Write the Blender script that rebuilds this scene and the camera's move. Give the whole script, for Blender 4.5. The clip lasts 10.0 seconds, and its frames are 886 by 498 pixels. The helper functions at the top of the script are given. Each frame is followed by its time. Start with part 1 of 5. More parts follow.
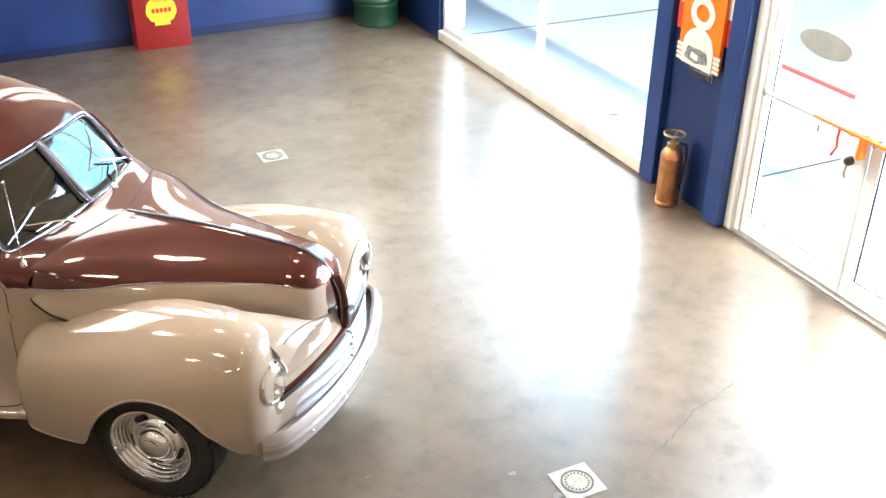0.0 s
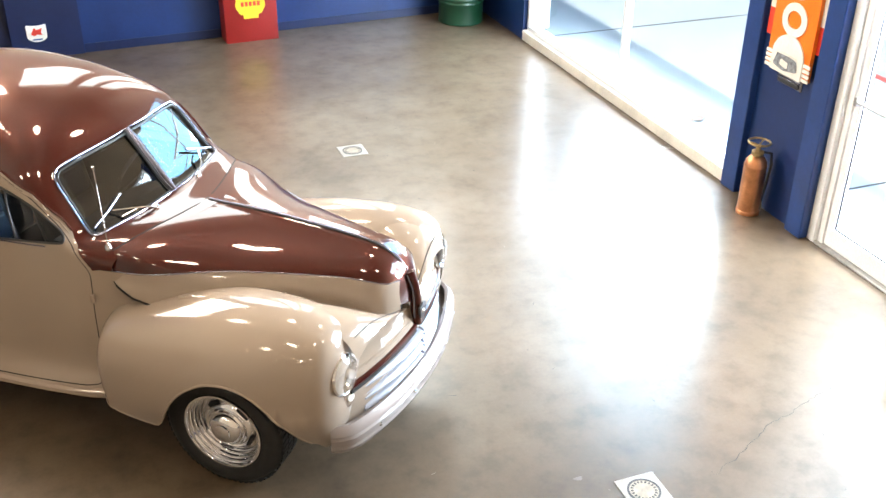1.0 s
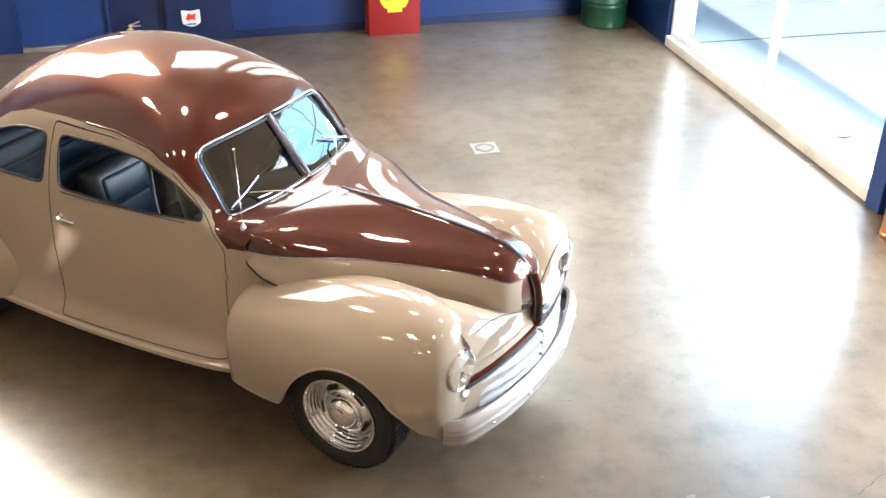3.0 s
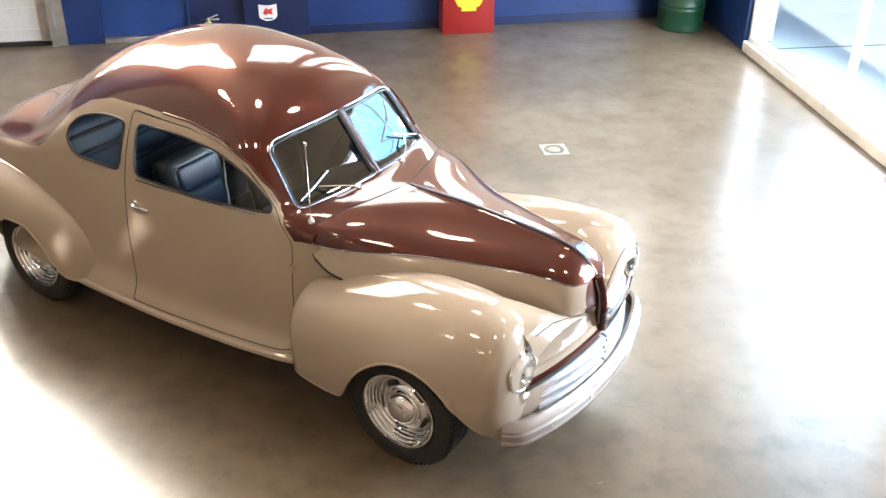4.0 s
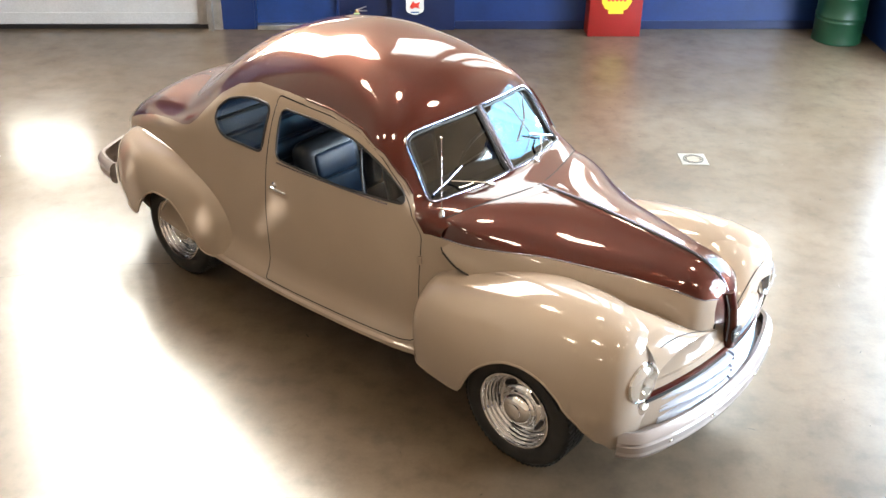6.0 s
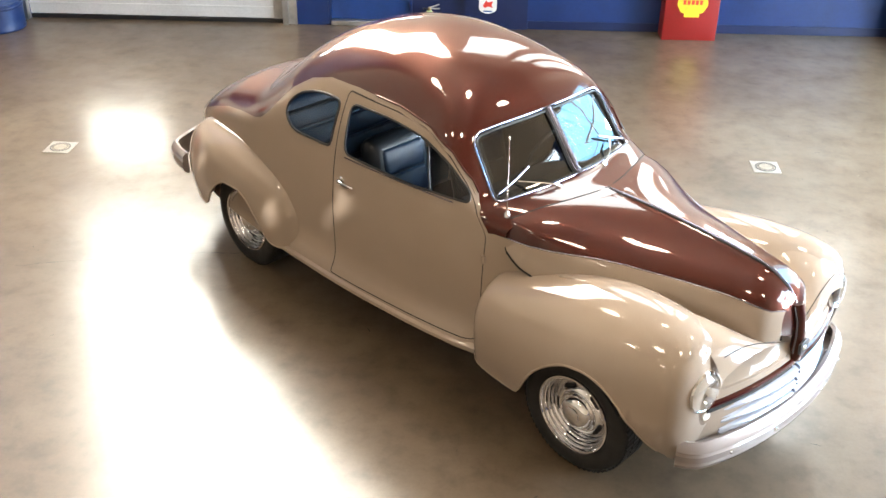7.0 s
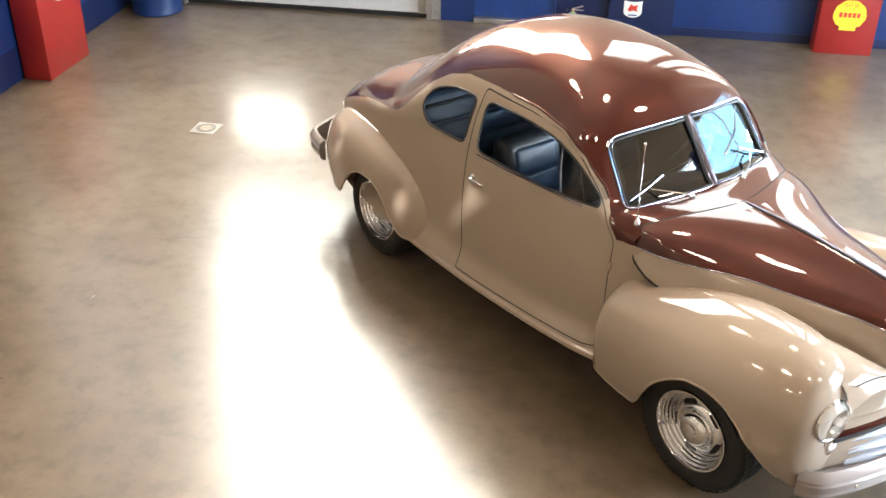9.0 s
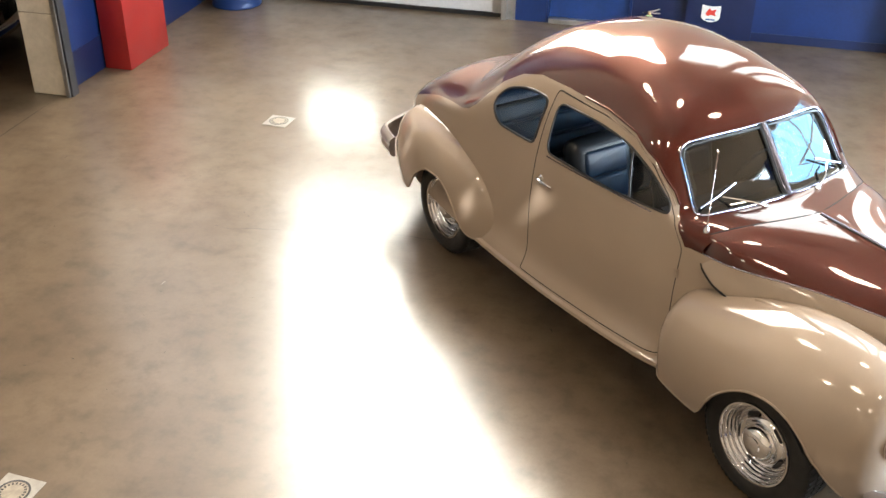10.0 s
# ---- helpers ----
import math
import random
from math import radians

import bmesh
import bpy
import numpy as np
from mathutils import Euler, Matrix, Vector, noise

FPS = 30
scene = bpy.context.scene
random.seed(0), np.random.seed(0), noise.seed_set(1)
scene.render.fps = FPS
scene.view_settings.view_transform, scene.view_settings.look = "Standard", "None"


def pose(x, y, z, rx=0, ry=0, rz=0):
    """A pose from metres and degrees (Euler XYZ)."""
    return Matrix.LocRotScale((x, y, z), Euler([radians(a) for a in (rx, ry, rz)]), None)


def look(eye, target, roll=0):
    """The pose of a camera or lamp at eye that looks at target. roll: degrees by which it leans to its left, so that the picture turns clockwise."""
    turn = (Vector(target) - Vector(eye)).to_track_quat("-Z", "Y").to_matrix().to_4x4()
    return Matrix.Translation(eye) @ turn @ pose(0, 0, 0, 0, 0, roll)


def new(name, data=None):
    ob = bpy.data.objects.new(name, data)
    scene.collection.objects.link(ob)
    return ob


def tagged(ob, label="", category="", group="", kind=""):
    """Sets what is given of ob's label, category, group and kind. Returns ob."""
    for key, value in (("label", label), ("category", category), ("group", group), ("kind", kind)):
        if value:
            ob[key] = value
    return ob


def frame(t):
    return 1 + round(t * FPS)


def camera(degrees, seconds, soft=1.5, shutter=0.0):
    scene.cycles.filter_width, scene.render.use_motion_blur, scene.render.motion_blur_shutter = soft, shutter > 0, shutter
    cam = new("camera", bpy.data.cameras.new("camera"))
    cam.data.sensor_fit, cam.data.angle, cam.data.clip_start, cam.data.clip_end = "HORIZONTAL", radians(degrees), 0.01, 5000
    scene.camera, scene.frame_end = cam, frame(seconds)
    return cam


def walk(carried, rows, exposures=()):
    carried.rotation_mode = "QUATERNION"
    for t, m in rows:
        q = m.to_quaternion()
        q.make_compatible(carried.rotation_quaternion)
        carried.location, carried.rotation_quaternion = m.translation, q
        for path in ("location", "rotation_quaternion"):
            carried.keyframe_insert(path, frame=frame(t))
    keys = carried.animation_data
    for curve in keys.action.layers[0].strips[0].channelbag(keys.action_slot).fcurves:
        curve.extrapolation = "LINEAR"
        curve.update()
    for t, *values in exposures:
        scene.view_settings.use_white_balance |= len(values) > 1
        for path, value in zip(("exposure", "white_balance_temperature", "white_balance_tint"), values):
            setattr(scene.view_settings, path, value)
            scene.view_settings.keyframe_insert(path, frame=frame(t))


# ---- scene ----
# The camera stands on a tripod and pans: one eye, turned row by row (degrees about x, y, z).
cam = camera(47.73, 10.0)
EYE = (0.0, 0.0, 3.63)
TURNS = [
    (0.0, 60.608, -0.620, -25.354),
    (0.5, 60.560, -0.590, -22.797),
    (1.0, 60.512, -0.590, -20.460),
    (1.5, 60.470, -0.580, -18.171),
    (2.0, 60.433, -0.570, -16.169),
    (3.5, 60.317, -0.590, -10.146),
    (4.0, 60.271, -0.585, -7.949),
    (4.5, 60.227, -0.595, -5.854),
    (5.0, 60.171, -0.600, -3.781),
    (5.5, 60.123, -0.630, -1.623),
    (7.0, 59.979, -0.674, 4.737),
    (7.5, 59.929, -0.672, 6.848),
    (8.0, 59.879, -0.685, 8.735),
    (8.5, 59.853, -0.665, 10.746),
    (9.0, 59.818, -0.660, 13.027),
    (9.5, 59.774, -0.670, 15.216),
    (10.0, 59.720, -0.700, 17.375),
]
walk(cam, [(t, pose(*EYE, rx, ry, rz)) for t, rx, ry, rz in TURNS], exposures=[(0.0, 0.92), (10.0, 0.92)])

# ---- light ----
world = bpy.data.worlds.new("sky")
scene.world = world
world.use_nodes = True
_wn = world.node_tree.nodes
_sky = _wn.new("ShaderNodeTexSky")
_sky.sky_type, _sky.sun_disc = "NISHITA", False
_sky.sun_elevation, _sky.sun_rotation = radians(53), radians(188)
_bg = _wn["Background"]
_bg.inputs["Strength"].default_value = 0.15
world.node_tree.links.new(_sky.outputs["Color"], _bg.inputs["Color"])

SUN_FROM = Vector((-0.08, -0.60, 0.80))
sun = new("sun", bpy.data.lights.new("sun", "SUN"))
sun.data.energy, sun.data.angle, sun.data.color = 5.0, radians(0.5), (1.0, 0.95, 0.87)
sun.matrix_world = look(SUN_FROM * 30, (0, 0, 0))


def window_light(name, centre, aim, width, height, watts, colour=(1.0, 1.0, 1.0), spread=180):
    """An area lamp that stands in for daylight at a window."""
    lamp = new(name, bpy.data.lights.new(name, "AREA"))
    lamp.data.shape, lamp.data.size, lamp.data.size_y = "RECTANGLE", width, height
    lamp.data.energy, lamp.data.color = watts, colour
    lamp.data.spread = radians(spread)
    lamp.matrix_world = look(centre, aim)
    return lamp


# ---- materials ----
def material(name, colour=(0.5, 0.5, 0.5), rough=0.5, metal=0.0, **extra):
    """A node material with its Principled node; extra sets further inputs by name."""
    m = bpy.data.materials.new(name)
    m.use_nodes = True
    b = m.node_tree.nodes["Principled BSDF"]
    b.inputs["Base Color"].default_value = (*colour, 1)
    b.inputs["Roughness"].default_value = rough
    b.inputs["Metallic"].default_value = metal
    for key, value in extra.items():
        b.inputs[key.replace("_", " ")].default_value = value
    return m


def wire(m, a, out, b, inp):
    m.node_tree.links.new(a.outputs[out], b.inputs[inp])


def noise_node(m, scale, detail=5.0, rough=0.55, coords="Object", stretch=(1, 1, 1), warp=0.0):
    n = m.node_tree.nodes
    tc, mp, nz = n.new("ShaderNodeTexCoord"), n.new("ShaderNodeMapping"), n.new("ShaderNodeTexNoise")
    mp.inputs["Scale"].default_value = stretch
    nz.inputs["Scale"].default_value, nz.inputs["Detail"].default_value = scale, detail
    nz.inputs["Roughness"].default_value, nz.inputs["Distortion"].default_value = rough, warp
    wire(m, tc, coords, mp, "Vector"), wire(m, mp, "Vector", nz, "Vector")
    return nz


def ramp(m, source, out, stops, value=False):
    r = m.node_tree.nodes.new("ShaderNodeValToRGB")
    while len(r.color_ramp.elements) < len(stops):
        r.color_ramp.elements.new(0.5)
    for el, (at, c) in zip(r.color_ramp.elements, stops):
        el.position, el.color = at, (*c, 1) if not isinstance(c, float) else (c, c, c, 1)
    wire(m, source, out, r, "Fac")
    return r


def blend(m, how, fac, a, b):
    """Mix of two colours; each of fac, a, b is a number, a colour or (node, output)."""
    x = m.node_tree.nodes.new("ShaderNodeMix")
    x.data_type, x.blend_type = "RGBA", how
    for key, v in ((0, fac), (6, a), (7, b)):
        if isinstance(v, tuple) and isinstance(v[1], str):
            m.node_tree.links.new(v[0].outputs[v[1]], x.inputs[key])
        else:
            x.inputs[key].default_value = v if key == 0 else (*v, 1)
    return x


def bump(m, source, out, strength, distance):
    bp = m.node_tree.nodes.new("ShaderNodeBump")
    bp.inputs["Strength"].default_value, bp.inputs["Distance"].default_value = strength, distance
    wire(m, source, out, bp, "Height")
    wire(m, bp, "Normal", m.node_tree.nodes["Principled BSDF"], "Normal")


def worn(name, colour, rough, scale=3.0, spread=0.18, metal=0.0, relief=0.0, fine=60.0, coords="Object", **extra):
    """A surface with broad stains and fine grain, in colour, gloss and relief."""
    m = material(name, colour, rough, metal, **extra)
    b = m.node_tree.nodes["Principled BSDF"]
    broad, grain = noise_node(m, scale, 6, coords=coords, warp=0.4), noise_node(m, fine, 3, coords=coords)
    lo, hi = [max(0.0, c * (1 - spread)) for c in colour], [min(1.0, c * (1 + spread)) for c in colour]
    c1 = ramp(m, broad, "Fac", [(0.3, tuple(lo)), (0.7, tuple(hi))])
    g1 = ramp(m, grain, "Fac", [(0.3, 0.88), (0.7, 1.0)])
    mix = blend(m, "MULTIPLY", 1.0, (c1, "Color"), (g1, "Color"))
    m.node_tree.links.new(mix.outputs[2], b.inputs["Base Color"])
    r1 = ramp(m, broad, "Fac", [(0.25, max(0.02, rough * 0.8)), (0.75, min(1.0, rough * 1.25))])
    wire(m, r1, "Color", b, "Roughness")
    if relief:
        bump(m, grain, "Fac", 0.5, relief)
    return m


def car_paint(name, colour, flake, coat_rough=0.03, rough=0.42, metal=0.25, glint=0.0, tint=(1.0, 1.0, 1.0)):
    """Clear-coated paint: fine flake in the base with its own broad glint, a faint orange peel in the coat."""
    m = material(name, colour, rough, metal, Specular_IOR_Level=glint, Specular_Tint=(*tint, 1), Coat_Weight=1.0, Coat_Roughness=coat_rough, Coat_IOR=1.55)
    b = m.node_tree.nodes["Principled BSDF"]
    fl, broad = noise_node(m, 900, 2), noise_node(m, 2.5, 4)
    c1 = ramp(m, fl, "Fac", [(0.35, tuple(c * (1 - flake) for c in colour)), (0.65, tuple(min(1, c * (1 + flake)) for c in colour))])
    c2 = ramp(m, broad, "Fac", [(0.3, 0.94), (0.7, 1.0)])
    mix = blend(m, "MULTIPLY", 1.0, (c1, "Color"), (c2, "Color"))
    m.node_tree.links.new(mix.outputs[2], b.inputs["Base Color"])
    peel = noise_node(m, 70, 2)
    bp = m.node_tree.nodes.new("ShaderNodeBump")
    bp.inputs["Strength"].default_value, bp.inputs["Distance"].default_value = 0.05, 0.001
    wire(m, peel, "Fac", bp, "Height"), wire(m, bp, "Normal", b, "Coat Normal")
    return m


def glass_material(name, tint, gloss=1.0, base=0.04):
    """Thin glass: lets light through, tinted, and mirrors more towards grazing."""
    m = bpy.data.materials.new(name)
    m.use_nodes = True
    n = m.node_tree.nodes
    n.remove(n["Principled BSDF"])
    tr, gl, lw, mx = n.new("ShaderNodeBsdfTransparent"), n.new("ShaderNodeBsdfGlossy"), n.new("ShaderNodeLayerWeight"), n.new("ShaderNodeMixShader")
    pw, ml, ad = n.new("ShaderNodeMath"), n.new("ShaderNodeMath"), n.new("ShaderNodeMath")
    pw.operation, ml.operation, ad.operation = "POWER", "MULTIPLY", "ADD"
    pw.inputs[1].default_value, ml.inputs[1].default_value, ad.inputs[1].default_value = 4.0, 1.0 - base, base
    lw.inputs["Blend"].default_value = 0.5
    tr.inputs["Color"].default_value = (*tint, 1)
    gl.inputs["Roughness"].default_value = 0.0
    gl.inputs["Color"].default_value = (gloss, gloss, gloss, 1)
    wire(m, lw, "Facing", pw, 0), wire(m, pw, 0, ml, 0), wire(m, ml, 0, ad, 0), wire(m, ad, 0, mx, 0)
    wire(m, tr, 0, mx, 1), wire(m, gl, 0, mx, 2), wire(m, mx, 0, n["Material Output"], "Surface")
    return m


def glow(name, colour, strength):
    m = material(name, (0, 0, 0), 1.0)
    b = m.node_tree.nodes["Principled BSDF"]
    b.inputs["Emission Color"].default_value, b.inputs["Emission Strength"].default_value = (*colour, 1), strength
    return m


def floor_material():
    """Sealed concrete: cloudy brown-grey, darker blotches, scuffs and pinholes under a glossy sealer."""
    m = material("sealed_concrete", (0.3, 0.26, 0.21), 0.3, Specular_IOR_Level=0.16, Coat_Weight=0.9, Coat_Roughness=0.15, Coat_IOR=1.55)
    b = m.node_tree.nodes["Principled BSDF"]
    cloud, blotch, grain = noise_node(m, 0.5, 6, 0.58, warp=0.3), noise_node(m, 1.9, 5, 0.62, warp=0.25), noise_node(m, 45, 4, 0.7)
    c = ramp(m, cloud, "Fac", [(0.28, (0.078, 0.054, 0.034)), (0.5, (0.116, 0.085, 0.056)), (0.72, (0.160, 0.123, 0.087))])
    d = ramp(m, blotch, "Fac", [(0.30, 0.76), (0.45, 0.95), (0.75, 1.05)])
    smudge = noise_node(m, 6.0, 5, 0.6)
    sm = ramp(m, smudge, "Fac", [(0.32, 0.76), (0.5, 0.98), (0.7, 1.08)])
    g0 = ramp(m, grain, "Fac", [(0.3, 0.92), (0.6, 1.0)])
    g = m.node_tree.nodes.new("ShaderNodeMix")
    g.data_type, g.blend_type = "RGBA", "MULTIPLY"
    g.inputs[0].default_value = 1.0
    wire(m, g0, "Color", g, 6)
    wire(m, sm, "Color", g, 7)
    x = blend(m, "MULTIPLY", 1.0, (c, "Color"), (d, "Color"))
    y = m.node_tree.nodes.new("ShaderNodeMix")
    y.data_type, y.blend_type = "RGBA", "MULTIPLY"
    y.inputs[0].default_value = 1.0
    m.node_tree.links.new(x.outputs[2], y.inputs[6])
    m.node_tree.links.new(g.outputs[2], y.inputs[7])
    m.node_tree.links.new(y.outputs[2], b.inputs["Base Color"])
    r = ramp(m, blotch, "Fac", [(0.3, 0.52), (0.7, 0.36)])
    wire(m, r, "Color", b, "Roughness")
    cr = ramp(m, cloud, "Fac", [(0.3, 0.28), (0.7, 0.18)])
    wire(m, cr, "Color", b, "Coat Roughness")
    bump(m, grain, "Fac", 0.06, 0.001)
    return m


M_FLOOR = floor_material()
M_PAVE = worn("outdoor_concrete", (0.34, 0.375, 0.40), 0.85, 1.2, 0.12, relief=0.002)
M_BLUE = worn("blue_wall_paint", (0.005, 0.024, 0.110), 0.38, 1.5, 0.25, relief=0.0008, fine=25)
M_BLUE_DARK = worn("dark_blue_paint", (0.005, 0.013, 0.058), 0.4, 1.5, 0.25, relief=0.0008, fine=25)
M_BLUE_TRIM = worn("blue_trim_paint", (0.010, 0.040, 0.165), 0.35, 2.0, 0.25, relief=0.0006, fine=30)
def chip(m, scale, at):
    """Small pale chips and scuffs in a painted surface."""
    b = m.node_tree.nodes["Principled BSDF"]
    base = b.inputs["Base Color"].links[0].from_socket
    f = ramp(m, noise_node(m, scale, 6, 0.65, warp=0.6), "Fac", [(at, 0.0), (at + 0.03, 1.0)])
    x = m.node_tree.nodes.new("ShaderNodeMix")
    x.data_type = "RGBA"
    wire(m, f, "Color", x, 0)
    m.node_tree.links.new(base, x.inputs[6])
    x.inputs[7].default_value = (0.40, 0.40, 0.42, 1)
    m.node_tree.links.new(x.outputs[2], b.inputs["Base Color"])


chip(M_BLUE_TRIM, 9.0, 0.73)
chip(M_BLUE, 7.0, 0.75)
M_WHITE = worn("white_painted_metal", (0.82, 0.83, 0.85), 0.4, 2.0, 0.06)
M_GARAGE = worn("garage_door_enamel", (0.60, 0.60, 0.59), 0.45, 2.0, 0.08)
M_CREAM = worn("cream_block_paint", (0.62, 0.56, 0.47), 0.6, 2.5, 0.15, relief=0.002, fine=20)
M_SILL = worn("dusty_sill_paint", (0.74, 0.70, 0.63), 0.6, 3.0, 0.15)
M_CEIL = worn("grey_ceiling_deck", (0.56, 0.49, 0.41), 0.7, 1.0, 0.15)
M_PLASTER = worn("tan_wall_paint", (0.40, 0.34, 0.27), 0.7, 0.8, 0.12, relief=0.001, fine=20)
M_STEEL = worn("galvanised_steel", (0.5, 0.5, 0.5), 0.35, 6.0, 0.2, metal=0.9)
M_DARKSTEEL = worn("dark_steel", (0.06, 0.06, 0.065), 0.45, 5.0, 0.25, metal=0.6)
M_RED = worn("red_cabinet_paint", (0.29, 0.010, 0.007), 0.5, 2.0, 0.12, Coat_Weight=0.1)
M_YELLOW = worn("yellow_sign_paint", (0.85, 0.56, 0.03), 0.4, 8.0, 0.1)
M_ORANGE = worn("orange_sign_paint", (0.85, 0.19, 0.012), 0.35, 6.0, 0.08)
M_SIGNRED = worn("red_sign_paint", (0.68, 0.05, 0.03), 0.35, 6.0, 0.08)
M_OFFWHITE = worn("white_sign_enamel", (0.8, 0.78, 0.72), 0.35, 6.0, 0.08)
M_SIGNBLUE = worn("blue_sign_enamel", (0.03, 0.09, 0.25), 0.35, 6.0, 0.1)
M_GREEN = worn("green_barrel_paint", (0.006, 0.045, 0.020), 0.38, 3.0, 0.2)
M_DRUM = worn("blue_drum_paint", (0.008, 0.03, 0.12), 0.35, 3.0, 0.2)
M_COPPER = worn("brushed_copper", (0.60, 0.27, 0.13), 0.33, 9.0, 0.2, metal=0.9)
M_BRASS = worn("aged_brass", (0.45, 0.33, 0.16), 0.35, 20.0, 0.25, metal=0.9)
M_BLACK = worn("black_plastic", (0.012, 0.012, 0.013), 0.45, 5.0, 0.2)
M_RUBBER = worn("tyre_rubber", (0.011, 0.0105, 0.010), 0.68, 9.0, 0.25, relief=0.0004, fine=120)
# near-black for panel gaps, also put where shade lies round the grille
M_GAP_SHADE = material("gap_and_shade_black", (0.006, 0.005, 0.005), 0.8)
M_CHROME = material("chrome", (0.83, 0.84, 0.87), 0.06, 1.0)
M_CHROME_TRIM = material("bright_trim", (0.27, 0.275, 0.36), 0.24, 1.0)
M_MAROON = car_paint("maroon_paint", (0.046, 0.0052, 0.0036), 0.3, 0.012, 0.33, 0.5, 0.24, (1.0, 0.66, 0.46))
M_TAN = car_paint("tan_paint", (0.305, 0.243, 0.192), 0.08, 0.085, 0.45, 0.0)
M_TANGREY = car_paint("pale_bumper_paint", (0.235, 0.205, 0.195), 0.06, 0.05, 0.4, 0.2)
M_SILVER = car_paint("silver_grille_paint", (0.37, 0.39, 0.45), 0.06, 0.05, 0.3, 0.5)
M_BLUELEATHER = worn("dark_blue_leather", (0.006, 0.020, 0.046), 0.42, 12.0, 0.3, relief=0.0008, fine=160)
M_BLACKLEATHER = worn("black_leather", (0.006, 0.008, 0.011), 0.4, 12.0, 0.3, relief=0.0008, fine=160)
M_CABIN = worn("cabin_trim", (0.012, 0.014, 0.02), 0.7, 5.0, 0.3)
M_WINDSHIELD = glass_material("car_glass", (0.20, 0.23, 0.24), 1.0, 0.09)
M_SIDEGLASS = glass_material("side_glass", (0.7, 0.75, 0.76))
M_PANE = glass_material("window_glass", (0.93, 0.97, 0.98))
M_LENS = glass_material("lamp_lens", (0.9, 0.92, 0.93), 1.0, 0.08)
M_LAMPGLOW = glow("lamp_glow", (1.0, 0.84, 0.64), 33.0)


# ---- mesh helpers ----
def link_mesh(name, bm, mat, parent=None, label="", smooth=True, keep=False):
    me = bpy.data.meshes.new(name)
    bm.to_mesh(me)
    bm.free()
    mats = mat if isinstance(mat, (list, tuple)) else [mat]
    for q in mats:
        me.materials.append(q)
    if smooth:
        me.polygons.foreach_set("use_smooth", [True] * len(me.polygons))
        me.set_sharp_from_angle(angle=radians(38))
    ob = new(name, me)
    if parent is not None:
        ob.parent = parent
    if label:
        ob["label"] = label
    return ob


def part(name, bm, mat, parent, label="", smooth=True):
    return link_mesh(name, bm, mat, parent, label, smooth)


def thing(name, label, category, m=None, group="", kind=""):
    ob = new(name)
    ob.empty_display_size = 0.1
    if m is not None:
        ob.matrix_world = m
    return tagged(ob, label, category, group, kind)


def add_box(bm, x0, x1, y0, y1, z0, z1, bevel=0.0, seg=1):
    r = bmesh.ops.create_cube(bm, size=1.0)
    vs = r["verts"]
    bmesh.ops.scale(bm, vec=(x1 - x0, y1 - y0, z1 - z0), verts=vs)
    bmesh.ops.translate(bm, vec=((x0 + x1) / 2, (y0 + y1) / 2, (z0 + z1) / 2), verts=vs)
    if bevel > 0:
        es = list({e for v in vs for e in v.link_edges})
        bmesh.ops.bevel(bm, geom=es, offset=bevel, segments=seg, profile=0.5, affect="EDGES")
    return bm


def box(x0, x1, y0, y1, z0, z1, bevel=0.0, seg=1):
    return add_box(bmesh.new(), x0, x1, y0, y1, z0, z1, bevel, seg)


def add_lathe(bm, profile, seg=32, m=None):
    """Turns (radius, height) pairs round the z axis."""
    rings = []
    for r, h in profile:
        if r < 1e-6:
            rings.append([bm.verts.new((0, 0, h))])
        else:
            rings.append([bm.verts.new((r * math.cos(a), r * math.sin(a), h)) for a in (2 * math.pi * i / seg for i in range(seg))])
    for a, b in zip(rings, rings[1:]):
        for i in range(seg):
            j = (i + 1) % seg
            q = [a[i % len(a)], a[j % len(a)], b[j % len(b)], b[i % len(b)]]
            q = list(dict.fromkeys(q))
            if len(q) > 2:
                bm.faces.new(q)
    if m is not None:
        bmesh.ops.transform(bm, matrix=m, verts=[v for ring in rings for v in ring])
    return bm


def lathe(profile, seg=32, m=None):
    return add_lathe(bmesh.new(), profile, seg, m)


def add_tube(bm, path, radius, seg=8, closed=False, squash=1.0, up=None):
    """A round bar along a path; squash flattens it along `up`."""
    pts = [Vector(p) for p in path]
    n = len(pts)
    rings = []
    for i, p in enumerate(pts):
        a, b = pts[(i - 1) % n] if closed or i else p, pts[(i + 1) % n] if closed or i < n - 1 else p
        t = (b - a).normalized()
        ref = Vector(up) if up is not None else (Vector((0, 0, 1)) if abs(t.z) < 0.9 else Vector((1, 0, 0)))
        s = t.cross(ref).normalized()
        w = s.cross(t).normalized()
        r = radius(i / max(1, n - 1)) if callable(radius) else radius
        rings.append([bm.verts.new(p + s * r * math.cos(k) + w * r * squash * math.sin(k)) for k in (2 * math.pi * j / seg for j in range(seg))])
    loops = list(zip(rings, rings[1:] + rings[:1])) if closed else list(zip(rings, rings[1:]))
    for a, b in loops:
        for j in range(seg):
            k = (j + 1) % seg
            bm.faces.new((a[j], a[k], b[k], b[j]))
    if not closed:
        bm.faces.new(list(reversed(rings[0])))
        bm.faces.new(rings[-1])
    return bm


def tube(path, radius, seg=8, closed=False, squash=1.0, up=None):
    return add_tube(bmesh.new(), path, radius, seg, closed, squash, up)


